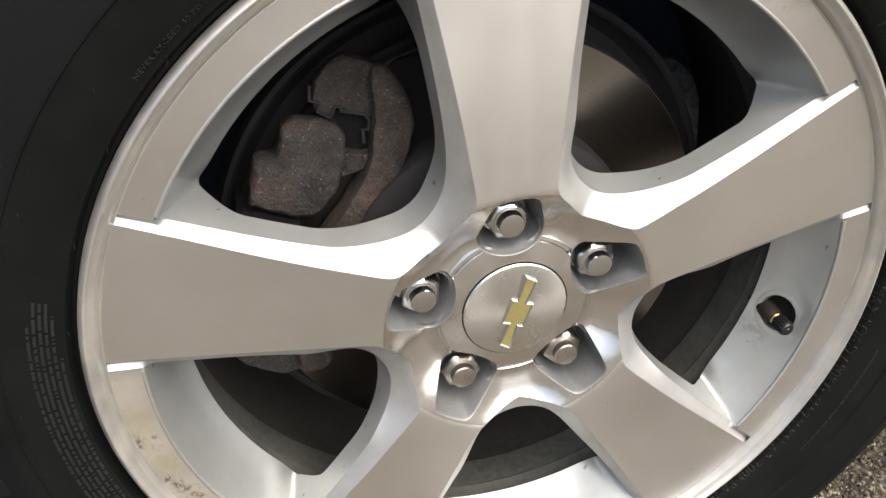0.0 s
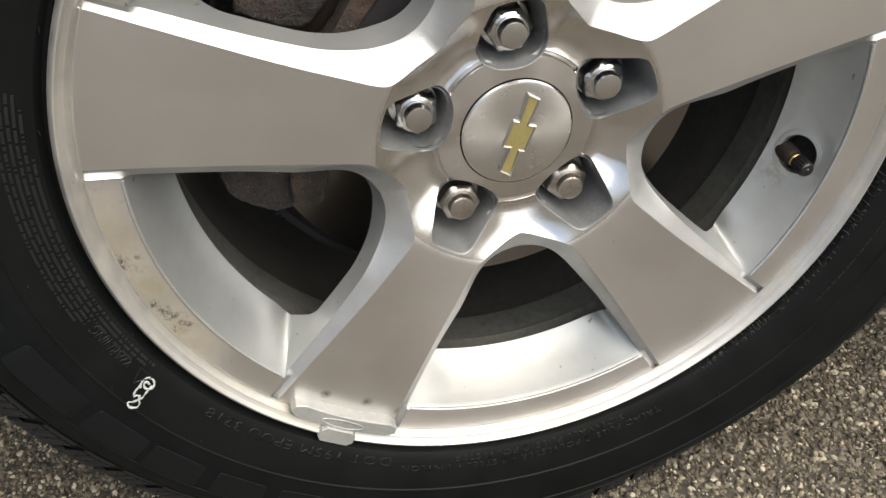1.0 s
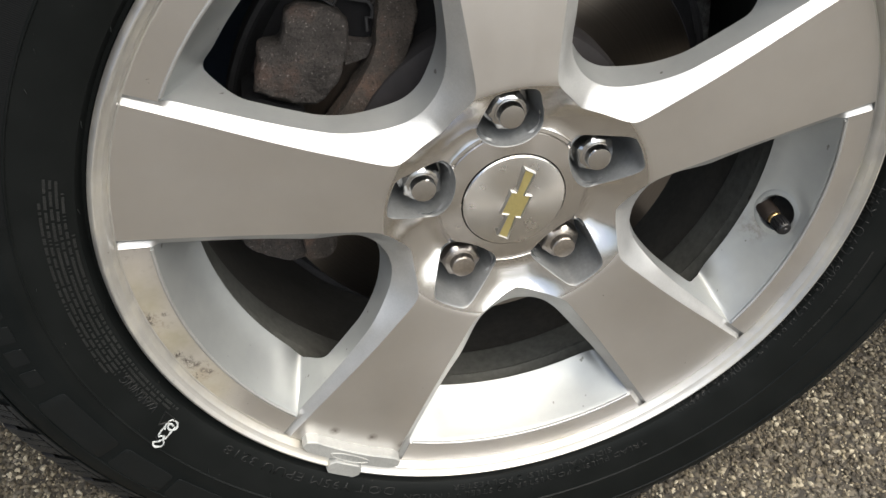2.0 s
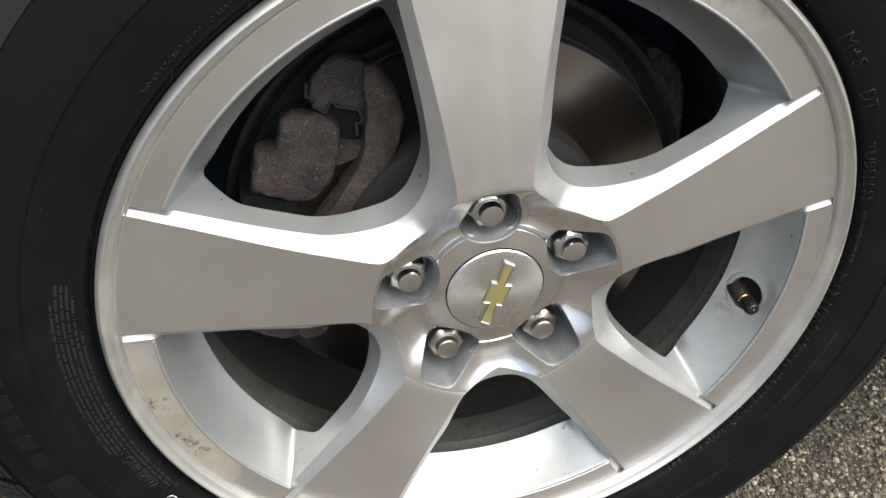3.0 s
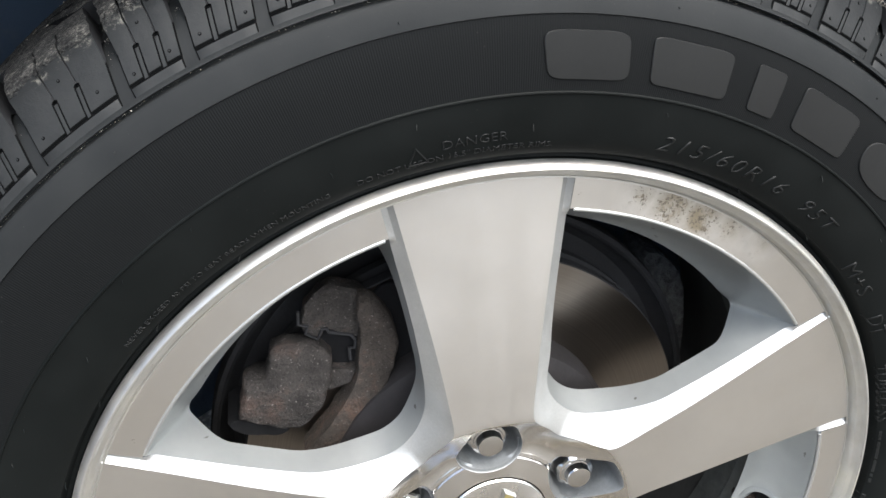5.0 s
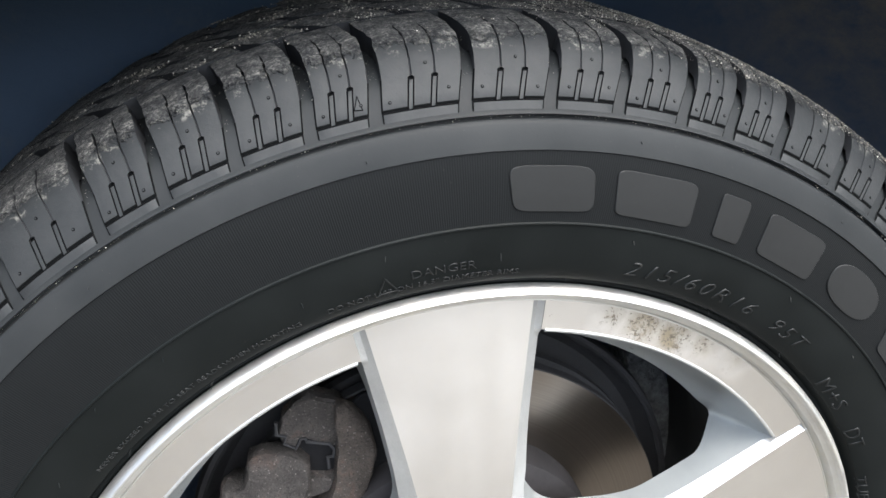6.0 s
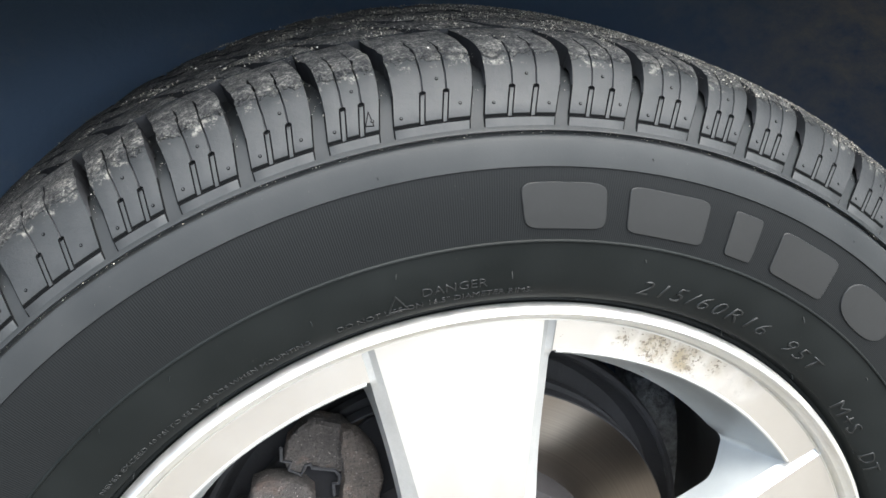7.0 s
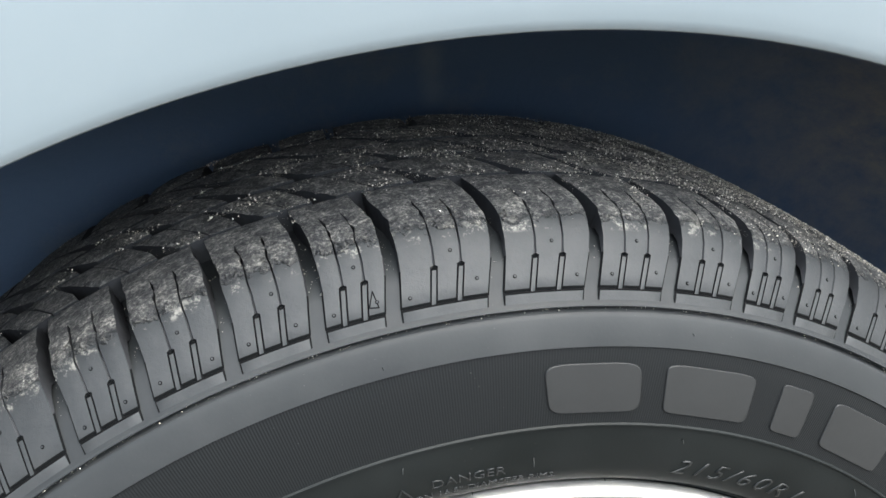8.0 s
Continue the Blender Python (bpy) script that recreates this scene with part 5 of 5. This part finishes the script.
caliper = thing("brake_caliper", "rough cast-iron brake caliper and bracket, grey-brown with rust", "brake caliper", at_hub)
def casting(name, rings, mat, rough=0.0008, seed=0):
    """A lumpy cast piece from outlines in x, z at several depths, joined front to back, with a rough skin."""
    bm = bmesh.new()
    loops = []
    for y, outline, soft in rings:
        pts = resample(chaikin([Vector(p) for p in outline], soft, True) + [chaikin([Vector(p) for p in outline], soft, True)[0]], 49)[:-1]
        loops.append([bm.verts.new((p.x, y, p.y)) for p in pts])
    for a, b in zip(loops, loops[1:]):
        for q in range(48):
            bm.faces.new((a[q], a[(q + 1) % 48], b[(q + 1) % 48], b[q]))
    bm.faces.new(loops[0])
    bm.faces.new(loops[-1][::-1])
    bmesh.ops.triangulate(bm, faces=[f for f in bm.faces if len(f.verts) > 4])
    bmesh.ops.subdivide_edges(bm, edges=[e for e in bm.edges if e.calc_length() > 0.004], cuts=1)
    bmesh.ops.recalc_face_normals(bm, faces=bm.faces[:])
    bm.normal_update()
    for v in bm.verts:
        v.co += v.normal * rough * noise.noise(v.co * 140 + Vector((seed, 0, 0))) * 1.5
    me = bpy.data.meshes.new(name)
    bm.to_mesh(me)
    bm.free()
    me.materials.append(mat)
    me.shade_smooth()
    me.set_sharp_from_angle(angle=radians(48))
    return me


def shrunk(outline, f, dx=0.0, dz=0.0):
    c = sum((Vector(p) for p in outline), Vector((0, 0))) / len(outline)
    return [tuple(c + (Vector(p) - c) * f + Vector((dx, dz))) for p in outline]


BRACKET = [(-0.0862, 0.1252), (-0.0782, 0.1338), (-0.0712, 0.1370), (-0.0570, 0.1310), (-0.0455, 0.1195), (-0.0440, 0.1120), (-0.0470, 0.1040), (-0.0600, 0.1012), (-0.0632, 0.1040), (-0.0750, 0.1098), (-0.0772, 0.1108), (-0.0804, 0.1060), (-0.0870, 0.1090), (-0.0895, 0.1170)]
part("bracket", casting("bracket", [(0.0690, shrunk(BRACKET, 0.93), 0), (0.0705, BRACKET, 0), (0.0830, shrunk(BRACKET, 0.97, 0.001, -0.001), 0), (0.094, shrunk(BRACKET, 0.86, 0.002, -0.008), 0)], M_IRON, 0.0006, 3), caliper, "stepped cast bracket")
ARM = [(-0.0595, 0.1300), (-0.0520, 0.1310), (-0.0460, 0.1250), (-0.0392, 0.1110), (-0.0380, 0.0980), (-0.0420, 0.0820), (-0.0510, 0.0642), (-0.0640, 0.0508), (-0.0750, 0.0392), (-0.0870, 0.0290), (-0.1010, 0.0320), (-0.0930, 0.0400), (-0.0842, 0.0492), (-0.0760, 0.0600), (-0.0664, 0.0732), (-0.0614, 0.0860), (-0.0608, 0.0988), (-0.0565, 0.1110), (-0.0570, 0.1230)]
part("arm", casting("arm", [(0.0600, shrunk(ARM, 0.90), 2), (0.0612, shrunk(ARM, 0.955), 2), (0.0640, ARM, 2), (0.0720, ARM, 2), (0.0760, shrunk(ARM, 0.95), 2)], M_IRON_RUST, 0.0006, 8), caliper, "curved rusty arm")
HOUSING = [(-0.1060, 0.1092), (-0.0980, 0.1110), (-0.0862, 0.1088), (-0.0772, 0.1032), (-0.0742, 0.0970), (-0.0760, 0.0880), (-0.0790, 0.0790), (-0.0850, 0.0652), (-0.0930, 0.0568), (-0.1000, 0.0542), (-0.1152, 0.0598), (-0.1300, 0.0672), (-0.1272, 0.0780), (-0.1222, 0.0938), (-0.1112, 0.0928), (-0.1090, 0.1000)]
part("housing", casting("housing", [(0.0585, shrunk(HOUSING, 0.90), 1), (0.0600, shrunk(HOUSING, 0.97), 0), (0.0625, HOUSING, 0), (0.0760, shrunk(HOUSING, 0.97, 0.0, -0.002), 0), (0.092, shrunk(HOUSING, 0.80, 0.0, -0.010), 0)], M_IRON, 0.0010, 5), caliper, "lumpy cast piston housing")
BOSS = [(-0.1040, 0.1080), (-0.0980, 0.1096), (-0.0880, 0.1070), (-0.0790, 0.1020), (-0.0765, 0.0965), (-0.0785, 0.0905), (-0.0880, 0.0900), (-0.1000, 0.0905), (-0.1070, 0.0930), (-0.1075, 0.1010)]
part("boss", casting("boss", [(0.0588, shrunk(BOSS, 0.93), 0), (0.0595, BOSS, 0), (0.0640, shrunk(BOSS, 1.02), 0)], M_IRON, 0.0008, 11), caliper)
LEDGE = [(-0.0780, 0.0860), (-0.0625, 0.0825), (-0.0670, 0.0752), (-0.0800, 0.0715)]
part("ledge", casting("ledge", [(0.0668, shrunk(LEDGE, 0.95), 0), (0.0675, LEDGE, 0), (0.0900, LEDGE, 0)], M_IRON, 0.0005, 14), caliper)
part("brake_pad", prism("brake_pad", [(-0.088, 0.103), (-0.082, 0.109), (-0.058, 0.105), (-0.060, 0.084), (-0.076, 0.080)], 0.0735, 0.0775, M_PAD_SHADE, 0.001, 1), caliper)
# Added black plate that stands for shade on the disc beside the arm.
part("disc_shade_plate", prism("disc_shade_plate", chaikin([Vector(p) for p in ((-0.062, 0.060), (-0.058, 0.100), (-0.050, 0.128), (-0.020, 0.132), (-0.006, 0.118), (-0.010, 0.094), (-0.030, 0.076))], 1, True), 0.0735, 0.0776, M_PAD_SHADE, 0.0008, 1), caliper, "added black plate in place of shade on the disc")
part("pad_clip", sweep("pad_clip", [(x, 0.0682, z) for x, z in ((-0.0890, 0.1250), (-0.0900, 0.1170), (-0.0852, 0.1150), (-0.0870, 0.1108), (-0.0810, 0.1060), (-0.0780, 0.1116), (-0.0752, 0.1116), (-0.0748, 0.1090), (-0.0630, 0.1050), (-0.0610, 0.1010))], 0.0010, M_STEEL_DARK, 6), caliper, "bent steel pad clip")
part("pad_clip", sweep("pad_clip", [(x, 0.0682, z) for x, z in ((-0.0610, 0.1010), (-0.0620, 0.0962), (-0.0650, 0.0968), (-0.0652, 0.0890))], 0.0010, M_STEEL_DARK, 6), caliper)
LUG = [(-0.1400, 0.0540), (-0.1310, 0.0590), (-0.1160, 0.0510), (-0.1020, 0.0445), (-0.1110, 0.0405), (-0.1270, 0.0450)]
part("lower_lug", casting("lower_lug", [(0.0740, shrunk(LUG, 0.94), 1), (0.0755, LUG, 1), (0.105, LUG, 1)], M_STEEL_DARK, 0.0006, 17), caliper)
LOWER = [(-0.157, -0.010), (-0.158, -0.039), (-0.153, -0.048), (-0.142, -0.057), (-0.130, -0.062), (-0.119, -0.061), (-0.112, -0.030), (-0.116, 0.000)]
part("lower_boss", casting("lower_boss", [(0.0772, shrunk(LOWER, 0.95), 1), (0.0785, LOWER, 1), (0.1000, LOWER, 1)], M_IRON, 0.0008, 21), caliper, "dark cast foot of the caliper")
ARM_END = [(-0.116, -0.010), (-0.121, -0.050), (-0.118, -0.060), (-0.106, -0.060), (-0.1005, -0.052), (-0.096, -0.035), (-0.090, -0.010)]
part("arm_end", casting("arm_end", [(0.0710, shrunk(ARM_END, 0.93), 1), (0.0725, ARM_END, 1), (0.0800, ARM_END, 1)], M_IRON_RUST, 0.0006, 24), caliper)

strut = thing("steering_knuckle", "rough grey cast steering knuckle deep in the arch", "knuckle", at_hub)
part("casting", prism("knuckle", chaikin([Vector(p) for p in ((0.142, 0.078), (0.158, 0.074), (0.176, 0.052), (0.179, 0.010), (0.177, -0.030), (0.166, -0.034), (0.156, 0.006), (0.146, 0.050))], 1, True), 0.146, 0.185, M_KNUCKLE, 0.004, 2), strut, "rough grey cast knuckle")

# ---------------------------------------------------------------- car body
ARCH = (0.003, 0.311)
car = thing("car_body", "pale blue-white car body around the wheel arch", "car", pose(ARCH[0], 0, ARCH[1]))
fender_profile = [(0.4100, -0.0160), (0.4060, -0.0174), (0.4051, -0.0184), (0.4050, -0.0194), (0.4054, -0.0204), (0.4066, -0.0212), (0.4085, -0.0217), (0.413, -0.0221), (0.425, -0.0228), (0.450, -0.0235), (0.500, -0.0225), (0.560, -0.0180), (0.640, -0.0080), (0.740, 0.012)]
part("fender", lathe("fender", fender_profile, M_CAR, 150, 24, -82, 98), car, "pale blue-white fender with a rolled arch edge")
part("arch_liner", lathe("arch_liner", [(0.4072, -0.0165), (0.409, 0.004), (0.425, 0.012), (0.438, 0.030), (0.440, 0.07), (0.436, 0.12), (0.422, 0.17), (0.395, 0.21), (0.350, 0.243), (0.28, 0.266), (0.18, 0.280), (0.0, 0.285)], M_LINER, 120, 35, -112, 112), car, "dark mud-stained plastic arch liner")


def shell():
    """The plain side and roof of the car beyond the arch, closed at the ends; unseen, added to block the sky."""
    sect = [(-0.02, 0.30), (0.005, 0.62), (0.02, 0.86), (0.05, 0.98), (0.24, 1.36), (0.34, 1.44), (0.9, 1.47), (1.46, 1.44), (1.56, 1.36), (1.75, 0.98), (1.80, 0.62), (1.80, 0.30)]
    V, F = [], []
    xs = (-0.78, -0.70, 0.85, 2.6, 2.9)
    for i, x in enumerate(xs):
        cut = (0.80, 0.97, 1.0, 1.0, 0.9)[i]
        low = 0.46 if i < 2 else 0.30
        V += [(x, 0.02 + y, max(low, 0.30 + (z - 0.30) * cut)) for y, z in sect]
    n = len(sect)
    for i in range(len(xs) - 1):
        for q in range(n - 1):
            if i == 1 and q < 2:
                continue
            F.append((i * n + q, i * n + q + 1, (i + 1) * n + q + 1, (i + 1) * n + q))
    F += [tuple(range(n)), tuple((len(xs) - 1) * n + q for q in range(n))[::-1]]
    return flip_smooth(mesh_of("body_shell", V, F, M_CAR), 40)


part("body_shell", shell(), car, m=pose(-ARCH[0], 0, -ARCH[1]))
